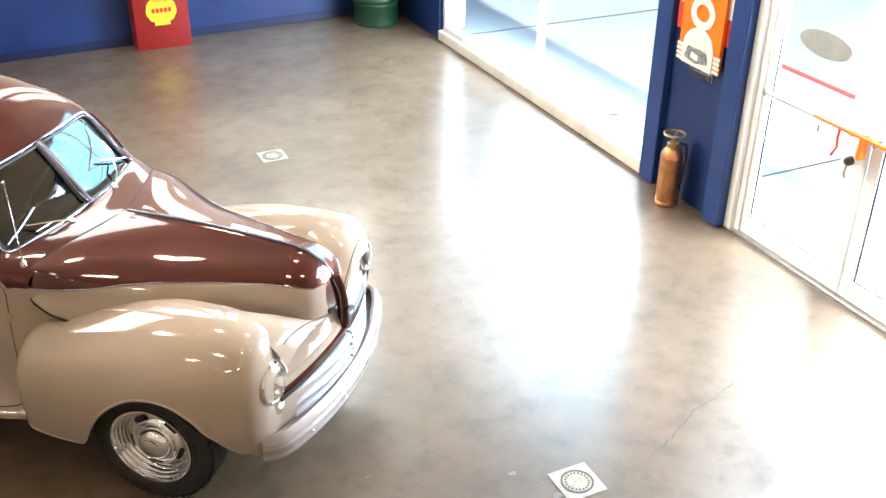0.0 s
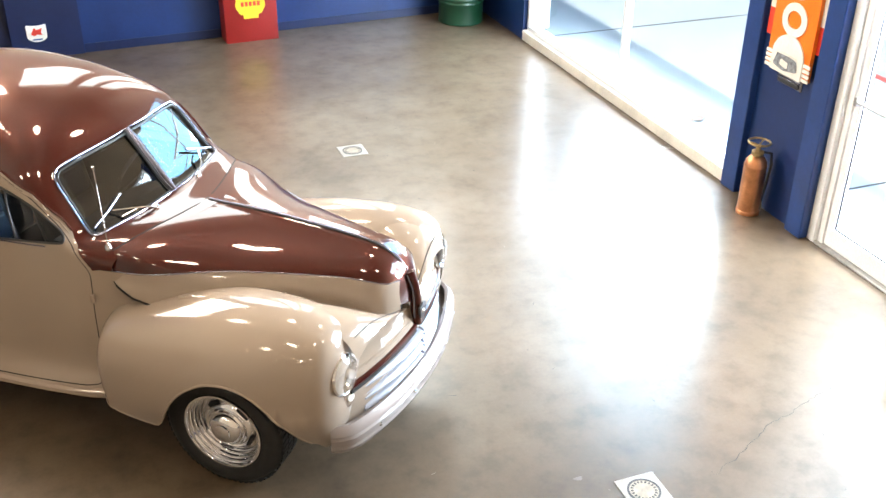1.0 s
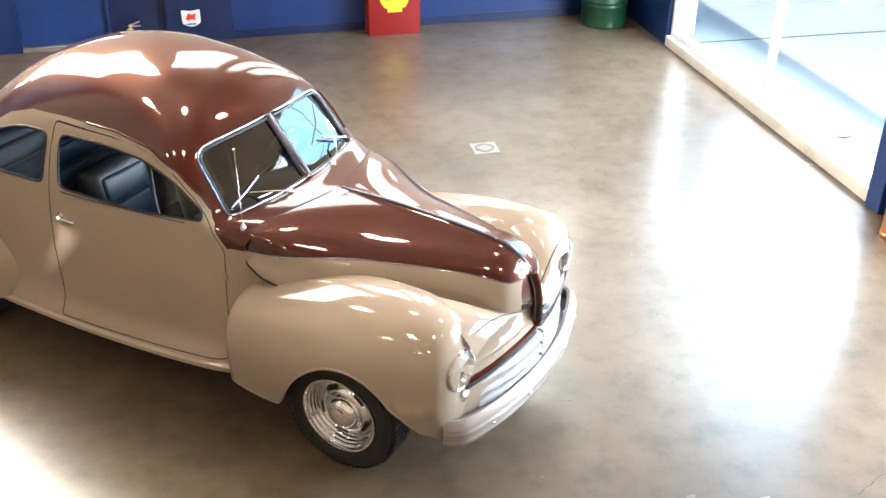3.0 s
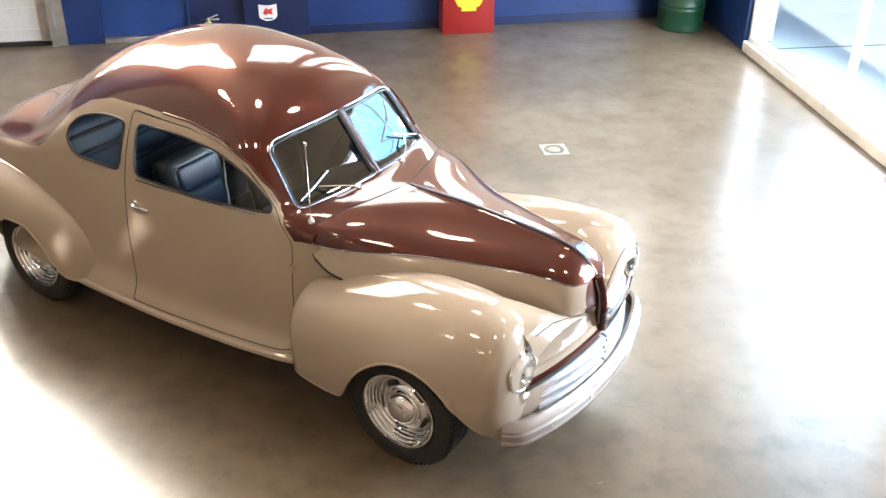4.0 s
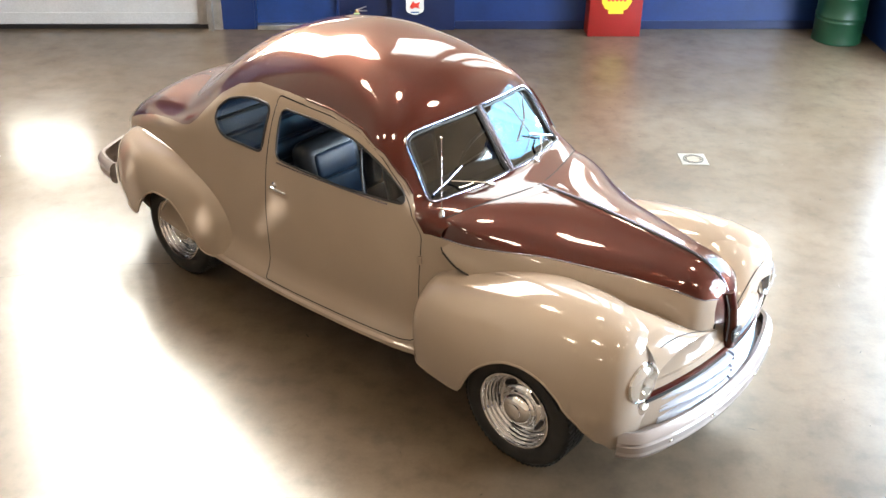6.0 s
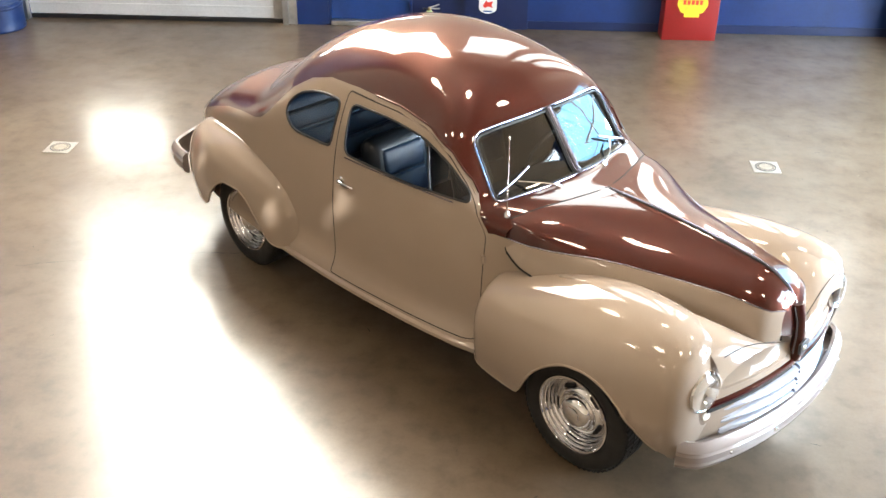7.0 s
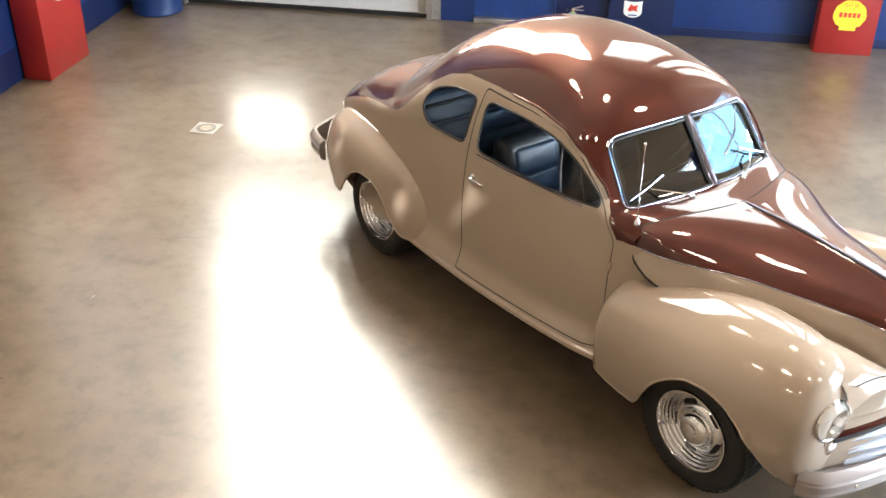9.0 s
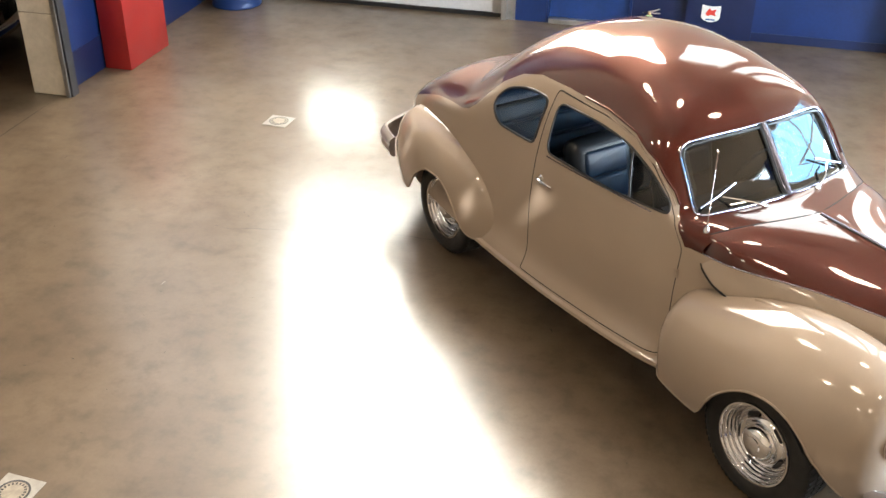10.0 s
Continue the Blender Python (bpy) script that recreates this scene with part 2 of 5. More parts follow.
def sweep(path, section, frame_of, cap=True):
    """Lofts a closed 2D section along a path; frame_of(i) gives the two axes of the section."""
    bm = bmesh.new()
    rings = []
    for i, p in enumerate(path):
        a, b = frame_of(i)
        rings.append([bm.verts.new(Vector(p) + a * s + b * t) for s, t in section])
    k = len(section)
    for a, b in zip(rings, rings[1:]):
        for j in range(k):
            bm.faces.new((a[j], a[(j + 1) % k], b[(j + 1) % k], b[j]))
    if cap:
        bm.faces.new(list(reversed(rings[0])))
        bm.faces.new(rings[-1])
    bmesh.ops.recalc_face_normals(bm, faces=bm.faces)
    return bm


def slab(outline, z0, z1, m=None, bevel=0.0):
    """A flat plate: outline in x, y, between two heights."""
    bm = bmesh.new()
    lo = [bm.verts.new((x, y, z0)) for x, y in outline]
    hi = [bm.verts.new((x, y, z1)) for x, y in outline]
    n = len(outline)
    bm.faces.new(list(reversed(lo)))
    bm.faces.new(hi)
    for i in range(n):
        bm.faces.new((lo[i], lo[(i + 1) % n], hi[(i + 1) % n], hi[i]))
    bmesh.ops.recalc_face_normals(bm, faces=bm.faces)
    if bevel:
        bmesh.ops.bevel(bm, geom=list(bm.edges), offset=bevel, segments=1, affect="EDGES")
    if m is not None:
        bmesh.ops.transform(bm, matrix=m, verts=bm.verts)
    return bm


def disc(r, n=40, sx=1.0, sy=1.0):
    return [(r * sx * math.cos(2 * math.pi * i / n), r * sy * math.sin(2 * math.pi * i / n)) for i in range(n)]


# ---- the room ----
BACK = pose(0, 11.5, 0, 0, 0, 2.8)          # along the back wall; its local y points out of the room
LEFT = pose(-6.23, 8.37, 0, 0, 0, 94.9)     # along the left wall; its local y points out of the room
HIGH = 9.5


def structure(name, bm, mat, label="", m=None, category="wall", smooth=False):
    ob = link_mesh(name, bm, mat, None, "", smooth)
    if m is not None:
        ob.matrix_world = m
    return tagged(ob, label, category, kind="structure")


structure("floor", slab([(-13, -4.5), (4.98, -4.5), (4.98, 12.1), (-13, 12.1)], -0.2, 0.0), M_FLOOR,
          "sealed brown-grey concrete floor with cloudy stains and gloss", category="floor")
structure("ground", slab([(5.02, -300), (400, -300), (400, 300), (5.02, 300)], -0.4, -0.03), M_PAVE,
          "pale concrete pavement outside the glass front", category="ground")
structure("kerb_line", slab([(8.0, 1.0), (8.09, 1.0), (8.09, 8.3), (8.0, 8.3)], -0.026, -0.022), M_SIGNRED,
          "faded red painted line on the pavement outside", category="road marking")


def wall_piece(name, label, m, s0, s1, d0, d1, z0, z1, mat):
    # Above 1 m, out of view: cream added to brighten the car's reflections
    if mat in (M_BLUE, M_BLUE_DARK) and z0 < 1.0 and z1 > 1.5:
        structure(name + "_top", box(s0, s1, d0, d1, 1.0, z1), M_CREAM, "unseen cream wall above the blue, added for reflections in the car", m)
        z1 = 1.0
    return structure(name, box(s0, s1, d0, d1, z0, z1), mat, label, m)


M_MORTAR = worn("grey_mortar", (0.34, 0.30, 0.25), 0.85, 9.0, 0.2, relief=0.002)
# back wall: garage door bay, blue door bay, dark bay, pilaster, plain wall
# High pieces are unseen, coloured for the reflections they give the car
wall_piece("wall_north_garage_header", "cream painted wall over the garage door", BACK, -5.86, -2.66, 0.0, 0.25, 3.26, 3.6, M_CREAM)
wall_piece("wall_north_upper", "cream painted wall under the ceiling", BACK, -1.0, 5.3, 0.0, 0.25, 7.4, HIGH, M_CREAM)
wall_piece("wall_north_band", "cream painted wall band under the high windows", BACK, -2.62, 2.3, 0.005, 0.25, 4.4, 4.9, M_CREAM)
wall_piece("wall_north_corner", "blue painted wall beside the high window", BACK, 4.6, 5.3, 0.0, 0.25, 0.0, 4.9, M_BLUE)
wall_piece("wall_north_mid", "cream painted pier between the windows", BACK, 3.1, 3.4, 0.0, 0.25, 2.9, 4.9, M_CREAM)
HIGH_WINDOWS = [(-2.55, -1.0, 4.9, 9.3), (-0.1, 2.0, 4.9, 7.4), (2.3, 3.1, 2.9, 7.4), (3.4, 4.6, 2.9, 7.4)]
for a, b in ((-1.0, -0.1), (2.0, 2.3), (3.1, 3.4), (4.6, 5.3)):
    wall_piece("wall_north_pier", "cream painted pier between the high windows", BACK, a, b, 0.0, 0.25, 4.9, 7.4, M_CREAM)
wall_piece("wall_north_post", "cream painted post between the high windows", BACK, -2.62, -2.55, 0.0, 0.25, 4.9, HIGH, M_CREAM)
wall_piece("wall_north_west", "blue painted wall beside the garage door", BACK, -6.9, -5.86, 0.0, 0.25, 0.0, 2.3, M_BLUE)
wall_piece("wall_north_west_upper", "blue painted wall beside the high windows", BACK, -6.9, -5.86, 0.0, 0.25, 2.3, HIGH, M_BLUE)
wall_piece("wall_north_jamb", "dark blue painted door jamb", BACK, -2.62, -2.25, 0.0, 0.25, 0.0, 4.4, M_BLUE)
wall_piece("wall_north_over_door", "cream wall above the service door", BACK, -2.25, -0.66, 0.02, 0.25, 2.2, 4.4, M_CREAM)
wall_piece("wall_north_niche", "dark blue painted niche wall", BACK, -1.27, -0.66, 0.04, 0.25, 0.0, 2.2, M_BLUE_DARK)
wall_piece("wall_north_pilaster", "blue painted pilaster", BACK, -0.66, 0.07, -0.03, 0.25, 0.0, 4.4, M_BLUE_DARK)
wall_piece("wall_north", "blue painted masonry wall with a shadowed skirting", BACK, 0.07, 2.3, 0.0, 0.25, 0.0, 4.4, M_BLUE)
wall_piece("wall_north_east", "blue painted masonry wall", BACK, 2.3, 4.6, 0.0, 0.25, 0.0, 2.9, M_BLUE)
structure("baseboard", box(0.08, 4.9, -0.012, 0.0, 0.0, 0.10, 0.003), M_BLUE_DARK, "dark blue skirting along the wall", BACK, "baseboard")
# left wall with the opening into the next bay
wall_piece("wall_west", "blue painted wall with a darker lower band", LEFT, -0.72, 4.2, 0.0, 0.3, 0.0, 2.3, M_BLUE)
wall_piece("wall_west_upper", "blue painted wall up to the roof deck", LEFT, -0.72, 4.2, 0.0, 0.3, 2.3, HIGH, M_BLUE)
structure("wall_west_band", box(-0.72, 2.9, -0.008, 0.0, 0.0, 0.34, 0.002), M_BLUE_DARK, "dark blue lower wall band", LEFT, "wall band")
end = wall_piece("wall_west_end", "cream painted block wall end at the opening", LEFT, -0.794, -0.72, -0.044, 0.294, 0.0, HIGH, M_MORTAR)
for k in range(3):
    part("block", box(-0.80, -0.722, -0.05, 0.30, 0.004 + 0.8 * k, 0.796 + 0.8 * k, 0.006), M_CREAM, end)
# Near side of the opening is unseen; added as enclosure and light bounce
wall_piece("wall_west_near", "unseen tan painted wall, added to close the hall and bounce light", pose(-6.1, -4.5, 0), -0.3, 0.0, 0.0, 7.2, 0.0, HIGH, M_PLASTER)
wall_piece("wall_west_header", "unseen tan painted wall, added to close the hall and bounce light over the opening", pose(-6.1, 2.7, 0), -0.3, 0.0, 0.0, 4.7, 3.6, HIGH, M_PLASTER)
# next bay
wall_piece("wall_far_west", "tan wall of the next bay", pose(-12.8, 0, 0), -0.2, 0.0, -4.5, 12.0, 0.0, HIGH, M_PLASTER)
wall_piece("wall_far_north", "tan wall of the next bay", pose(0, 11.7, 0), -12.8, -6.9, 0.0, 0.3, 0.0, HIGH, M_PLASTER)
# behind the camera: unseen wall added to close the hall, toned to bounce light
wall_piece("wall_south", "unseen tan painted wall, added to close the hall and bounce light", pose(0, -4.5, 0), -12.8, 5.2, -0.25, 0.0, 0.0, HIGH, M_PLASTER)
# right wall
wall_piece("wall_east_return", "blue painted wall return beside the shop window", pose(4.9, 0, 0), 0.0, 0.3, 10.36, 12.0, 0.0, HIGH, M_BLUE)
wall_piece("wall_east_upper", "tan wall above the shop windows", pose(4.9, 0, 0), 0.0, 0.3, 2.2, 10.36, 4.0, HIGH, M_PLASTER)
wall_piece("wall_east_near", "blue painted wall", pose(4.9, 0, 0), 0.0, 0.3, -4.5, 2.2, 0.0, HIGH, M_BLUE)

# ceiling: ribbed metal deck; three unseen holes added for sun patches on the car (x0, x1, y0, y1)
SUN_HOLES = [(-2.02, -1.77, -1.38, -1.18), (-2.48, -2.38, -1.24, -1.06), (-3.16, -2.96, -0.64, -0.48)]


def deck_strip(bm, x0, x1, y0, y1, z0, z1):
    """A strip of the deck, broken where an added sun hole lies."""
    y = y0
    for a, b, c, d in sorted(SUN_HOLES, key=lambda q: q[2]):
        if a < x1 - 1e-4 and b > x0 + 1e-4 and c > y:
            add_box(bm, x0, x1, y, c, z0, z1)
            y = d
    add_box(bm, x0, x1, y, y1, z0, z1)


bm = bmesh.new()
for i in range(98):
    x = -13.4 + i * 0.19
    deck_strip(bm, x, x + 0.11, -4.5, 12.2, HIGH - 0.12, HIGH)
cuts = sorted([-13.0, 5.2] + [q for r in SUN_HOLES for q in r[:2]])
for x0, x1 in zip(cuts, cuts[1:]):
    deck_strip(bm, x0, x1, -4.6, 12.2, HIGH + 0.001, HIGH + 0.1)
structure("ceiling", bm, M_CEIL, "ribbed grey metal roof deck", category="ceiling")


for y, x1 in ((5.86, 8.0), (10.45, 14.0), (2.4, 12.0)):
    structure("pavement_joint", slab([(5.3, y), (x1, y), (x1, y + 0.025), (5.3, y + 0.025)], -0.0285, -0.026), M_DARKSTEEL, "dark joint in the pavement", category="joint")


# ---- shop windows ----
def storefront(name, label, y0, y1, z0, z1, mullions, rails):
    """Aluminium glazing in the right wall: frame bars, mullions and panes."""
    ob = thing(name, label, "window", kind="structure")
    w = 0.055
    for nm, a in (("frame_sill", (y0, y1, z0, z0 + w)), ("frame_head", (y0, y1, z1 - w, z1)), ("frame_side", (y0, y0 + w, z0 + w, z1 - w)),
                  ("frame_side", (y1 - w, y1, z0 + w, z1 - w))):
        part(nm, box(4.94, 5.06, *a, 0.004), M_WHITE, ob)
    ys = [y0 + w] + [q for mu in mullions for q in (mu - 0.018, mu + 0.018)] + [y1 - w]
    for mu in mullions:
        part("mullion", box(4.965, 5.05, mu - 0.018, mu + 0.018, z0 + w, z1 - w, 0.004), M_WHITE, ob)
    zs = [z0 + w] + [q for r in rails for q in (r - 0.025, r + 0.025)] + [z1 - w]
    for a, b in zip(ys[::2], ys[1::2]):
        for r in rails:
            part("transom", box(4.945, 5.055, a, b, r - 0.025, r + 0.025, 0.003), M_WHITE, ob)
        for c, d in zip(zs[::2], zs[1::2]):
            p = part("pane", box(4.996, 5.004, a - 0.008, b + 0.008, c - 0.008, d + 0.008), M_PANE, ob)
            p.visible_shadow = False
            part("gasket", box(4.988, 4.9955, a, a + 0.008, c, d), M_BLACK, ob)
    return ob


storefront("window_1", "white aluminium shop window, sunlit pavement behind", 6.28, 10.34, 0.12, 4.0, [8.25], [2.6])
structure("window_reveal", box(5.062, 5.22, 10.335, 10.358, 0.12, 4.0), M_WHITE, "white reveal at the end of the shop window", category="trim")
structure("window_sill", box(4.89, 5.1, 6.28, 10.36, 0.0, 0.119, 0.006), M_SILL, "dusty cream sill under the shop window", category="sill")

# blue pillar between window and door
pil = thing("blue_pillar", "blue painted pillar panel with raised edge posts", "pillar", kind="structure")
part("panel", box(4.915, 5.15, 5.43, 6.09, 0.0, 4.0, 0.003), M_BLUE, pil)
part("edge_post", box(4.86, 5.15, 6.09, 6.28, 0.0, 4.0, 0.008), M_BLUE_TRIM, pil)
part("edge_post", box(4.86, 5.15, 5.25, 5.43, 0.0, 4.0, 0.008), M_BLUE_TRIM, pil)

# glass double door
dr = thing("door_1", "white aluminium glass double door with crash bars", "door", kind="structure")
part("frame_side", box(4.93, 5.10, 5.17, 5.248, 0.0, 2.6, 0.006), M_WHITE, dr)
part("frame_stop", box(4.96, 5.08, 5.11, 5.168, 0.0, 2.55, 0.004), M_WHITE, dr)
part("frame_head", box(4.93, 5.10, 3.0, 5.168, 2.55, 2.65, 0.006), M_WHITE, dr)
part("frame_side", box(4.93, 5.10, 2.92, 3.0, 0.0, 2.65, 0.006), M_WHITE, dr)
part("threshold", box(4.93, 5.10, 3.0, 5.168, 0.0, 0.02, 0.004), M_STEEL, dr)
for a, b, c, d in ((4.10, 5.105, 4.31, 5.04), (3.005, 4.09, 3.2, 4.0)):
    leaf = part("leaf", box(4.97, 5.03, a, b, 0.022, 0.165, 0.004), M_WHITE, dr, "white bottom rail of the glass leaf")
    part("stile", box(4.97, 5.03, a, c, 0.165, 2.54, 0.004), M_WHITE, leaf)
    part("stile", box(4.97, 5.03, d, b, 0.165, 2.54, 0.004), M_WHITE, leaf)
    p = part("pane", box(4.997, 5.003, c - 0.005, d + 0.005, 0.16, 2.45), M_PANE, leaf)
    p.visible_shadow = False
    part("gasket", box(4.988, 4.996, d - 0.008, d, 0.165, 2.45), M_BLACK, leaf)
    part("gasket", box(4.988, 4.996, c, d, 0.165, 0.173), M_BLACK, leaf)
    part("crash_bar", tube([(4.94, a + 0.03, 1.16), (4.94, b - 0.03, 1.16)], 0.014, 10), M_STEEL, leaf)
    part("bar_bracket", box(4.925, 4.972, b - 0.06, b - 0.03, 1.13, 1.19, 0.004), M_STEEL, leaf)
storefront("window_2", "white aluminium window over the glass door", 2.95, 5.24, 2.66, 4.0, [4.09], [])
wall_piece("wall_east_door_pier", "blue painted wall beside the door", pose(4.9, 0, 0), 0.0, 0.25, 2.2, 2.92, 0.0, 4.0, M_BLUE)

# garage door in the back wall
gd = thing("door_2", "white sectional garage door, closed, lights in its upper rows", "garage door", BACK, kind="structure")
part("seal", box(-5.8, -2.8, 0.03, 0.09, 0.0, 0.05, 0.005), M_BLACK, gd, "black rubber bottom seal")
for i in range(6):
    z, h = (0.052, 0.577, 1.102, 1.702, 2.222, 2.742)[i], 0.59 if i == 2 else 0.515
    p0 = 0.28 if i == 2 else 0.07
    if i < 2:
        bm = box(-5.8, -2.8, 0.04, 0.09, z, z + 0.515, 0.006)
        for q in (0.12, 0.36):
            add_box(bm, -5.8, -2.8, 0.03, 0.04, z + q, z + q + 0.02, 0.003)
        part("section", bm, M_GARAGE, gd, smooth=False)
        continue
    sec = part("section", box(-5.8, -2.8, 0.04, 0.09, z, z + p0, 0.005), M_GARAGE, gd, smooth=False)
    part("rail", box(-5.8, -2.8, 0.04, 0.09, z + h - 0.04, z + h, 0.005), M_GARAGE, sec, smooth=False)
    spans = {2: [(-5.35, -4.4)], 3: [], 4: []}.get(i, [(-5.72, -4.8), (-4.72, -3.84), (-3.76, -2.88)])
    cuts = [-5.8] + [q for sp in spans for q in sp] + [-2.8]
    for a, b in zip(cuts[::2], cuts[1::2]):
        part("stile", box(a, b, 0.04, 0.09, z + p0, z + h - 0.04, 0.003), M_GARAGE, sec, smooth=False)
    for a, b in spans:
        p = part("pane", box(a, b, 0.062, 0.068, z + p0, z + h - 0.04), M_PANE, sec)
        p.visible_shadow = False
for s in (-2.78, -5.86):
    part("track", box(s, s + 0.06, -0.06, 0.03, 0.0, 3.3, 0.004), M_STEEL, gd, "galvanised door track")
part("track_angle", box(-2.72, -2.62, -0.012, 0.0, 0.0, 3.3, 0.002), M_STEEL, gd)
part("end_plate", box(-2.9, -2.8, 0.028, 0.036, 0.05, 3.1, 0.002), M_STEEL, gd)
hi = thing("window_3", "high window above the garage door", "window", BACK, kind="structure")
for a, b in ((-5.86, -4.85), (-4.75, -3.75), (-3.65, -2.66)):
    p = part("pane", box(a, b, 0.1, 0.106, 3.6, 9.3), M_PANE, hi)
    p.visible_shadow = False
    part("frame_side", box(b, b + (0.1 if b < -2.7 else 0.04), 0.05, 0.2, 3.6, 9.3, 0.004), M_WHITE, hi)

for a, b, z, top in HIGH_WINDOWS:
    p = part("pane", box(a, b, 0.1, 0.106, z, top), M_PANE, hi)
    p.visible_shadow = False
    part("frame_sill", box(a, b, 0.06, 0.2, z, z + 0.05, 0.004), M_WHITE, hi)

# service door in the back wall
sd = thing("door_3", "blue painted service door, closed, with a grey threshold", "door", BACK, kind="structure")
part("leaf", box(-2.22, -1.30, 0.05, 0.1, 0.06, 2.15, 0.004), M_BLUE_TRIM, sd)
part("frame_side", box(-2.25, -2.221, 0.0, 0.12, 0.0, 2.2, 0.003), M_BLUE, sd)
part("frame_side", box(-1.299, -1.27, 0.0, 0.12, 0.0, 2.2, 0.003), M_BLUE, sd)
part("threshold", box(-2.22, -1.30, -0.03, 0.12, 0.0, 0.058, 0.006), M_STEEL, sd, "worn grey metal threshold")

# steel door guide on the block wall end
structure("trim", box(-0.81, -0.70, -0.125, -0.052, 0.0, 4.0, 0.004), M_DARKSTEEL, "dark steel guide on the wall end", LEFT, "door guide")
structure("trim_rail", box(-0.83, -0.812, -0.105, -0.06, 0.0, 4.0, 0.003), M_STEEL, "grey steel guide rail on the wall end", LEFT, "door guide")


M_GRATE = worn("worn_grate", (0.26, 0.225, 0.18), 0.5, 20.0, 0.3)
M_DRAINPLATE = worn("worn_white_plate", (0.28, 0.262, 0.235), 0.5, 14.0, 0.2)


# ---- floor: drains, cracks, joint ----
def floor_drain(x, y, turn=0.0):
    ob = thing("floor_drain", "square white floor drain with a round slotted grate", "drain", pose(x, y, 0, 0, 0, turn), "floor drains")
    bm = slab([(-0.115, -0.115), (0.115, -0.115), (0.115, 0.115), (-0.115, 0.115)], 0.0, 0.005, bevel=0.0015)
    part("plate", bm, M_DRAINPLATE, ob, "white square plate")
    part("ring", lathe([(0.088, 0.005), (0.088, 0.0075), (0.077, 0.0075), (0.077, 0.005)], 36), M_DARKSTEEL, ob, "dark ring")
    part("grate", lathe([(0.076, 0.005), (0.076, 0.0065), (0.0, 0.0068)], 36), M_GRATE, ob, "worn round grate")
    bm = bmesh.new()
    for i in range(20):
        a = 2 * math.pi * i / 20
        add_box(bm, 0.055, 0.069, -0.0045, 0.0045, 0.0066, 0.0076)
        vs = list(bm.verts)[-8:]
        bmesh.ops.rotate(bm, cent=(0, 0, 0), matrix=Matrix.Rotation(a, 3, "Z"), verts=vs)
    part("slots", bm, M_BLACK, ob)
    return ob


for x, y in ((2.37, 3.27), (2.14, 7.93), (-3.93, 7.68), (-3.14, 2.93)):
    floor_drain(x, y, 0.0)


def crack(x0, y0, x1, y1, wander, width, seed, label):
    rnd = random.Random(seed)
    n = 46
    dx, dy = x1 - x0, y1 - y0
    ln = math.hypot(dx, dy)
    px, py = -dy / ln, dx / ln
    bm = bmesh.new()
    o, row = 0.0, []
    for i in range(n + 1):
        t = i / n
        o += rnd.uniform(-1, 1) * wander
        o *= 0.93
        w = width * rnd.uniform(0.25, 1.0) * min(1.0, 6 * t + 0.1, 6 * (1 - t) + 0.1)
        cx, cy = x0 + dx * t + px * o, y0 + dy * t + py * o
        row.append((bm.verts.new((cx + px * w, cy + py * w, 0.0015)), bm.verts.new((cx - px * w, cy - py * w, 0.0015))))
    for a, b in zip(row, row[1:]):
        bm.faces.new((a[0], a[1], b[1], b[0]))
    return structure("floor_crack", bm, M_CRACK, label, category="crack")


M_CRACK = worn("crack_dirt", (0.035, 0.026, 0.018), 0.8, 12.0, 0.3)


# ---- the coupe ----
# Local axes: x ahead, y to its left, z up, from the ground under the middle of the wheelbase.
from mathutils.geometry import delaunay_2d_cdt

CAR = pose(-0.23, 5.569, 0, 0, 0, -40.75)
coupe = thing("coupe", "two-tone maroon and tan 1940s coupe, polished, parked", "car", CAR)


def curve(knots, soft=0.05):
    """A smooth line through (x, value) knots: monotone cubic pieces, then softened."""
    k = np.array(knots, float)
    k = k[np.argsort(k[:, 0])]
    x, y = k[:, 0], k[:, 1]
    h, d = np.diff(x), np.diff(y) / np.diff(x)
    s = np.zeros(len(x))
    s[0], s[-1] = d[0], d[-1]
    for i in range(1, len(x) - 1):
        if d[i - 1] * d[i] > 0:
            w1, w2 = 2 * h[i] + h[i - 1], h[i] + 2 * h[i - 1]
            s[i] = (w1 + w2) / (w1 / d[i - 1] + w2 / d[i])
    g = np.linspace(x[0] - 0.5, x[-1] + 0.5, 1400)
    i = np.clip(np.searchsorted(x, g) - 1, 0, len(h) - 1)
    t = (g - x[i]) / h[i]
    v = (1 + 2 * t) * (1 - t) ** 2 * y[i] + t * (1 - t) ** 2 * h[i] * s[i] + t * t * (3 - 2 * t) * y[i + 1] + t * t * (t - 1) * h[i] * s[i + 1]
    v = np.where(g < x[0], y[0] + s[0] * (g - x[0]), np.where(g > x[-1], y[-1] + s[-1] * (g - x[-1]), v))
    if soft > 0:
        step = g[1] - g[0]
        r = max(1, int(3 * soft / step))
        ker = np.exp(-0.5 * (np.arange(-r, r + 1) * step / soft) ** 2)
        v = np.convolve(np.pad(v, r, mode="edge"), ker / ker.sum(), "valid")
    return lambda q: float(np.interp(q, g, v))


def dense(poly, step=0.03, closed=True):
    out = []
    n = len(poly)
    for i in range(n if closed else n - 1):
        a, b = poly[i], poly[(i + 1) % n]
        k = max(1, int(math.hypot(b[0] - a[0], b[1] - a[1]) / step))
        out += [(a[0] + (b[0] - a[0]) * j / k, a[1] + (b[1] - a[1]) * j / k) for j in range(k)]
    if not closed:
        out.append(tuple(poly[-1]))
    return out


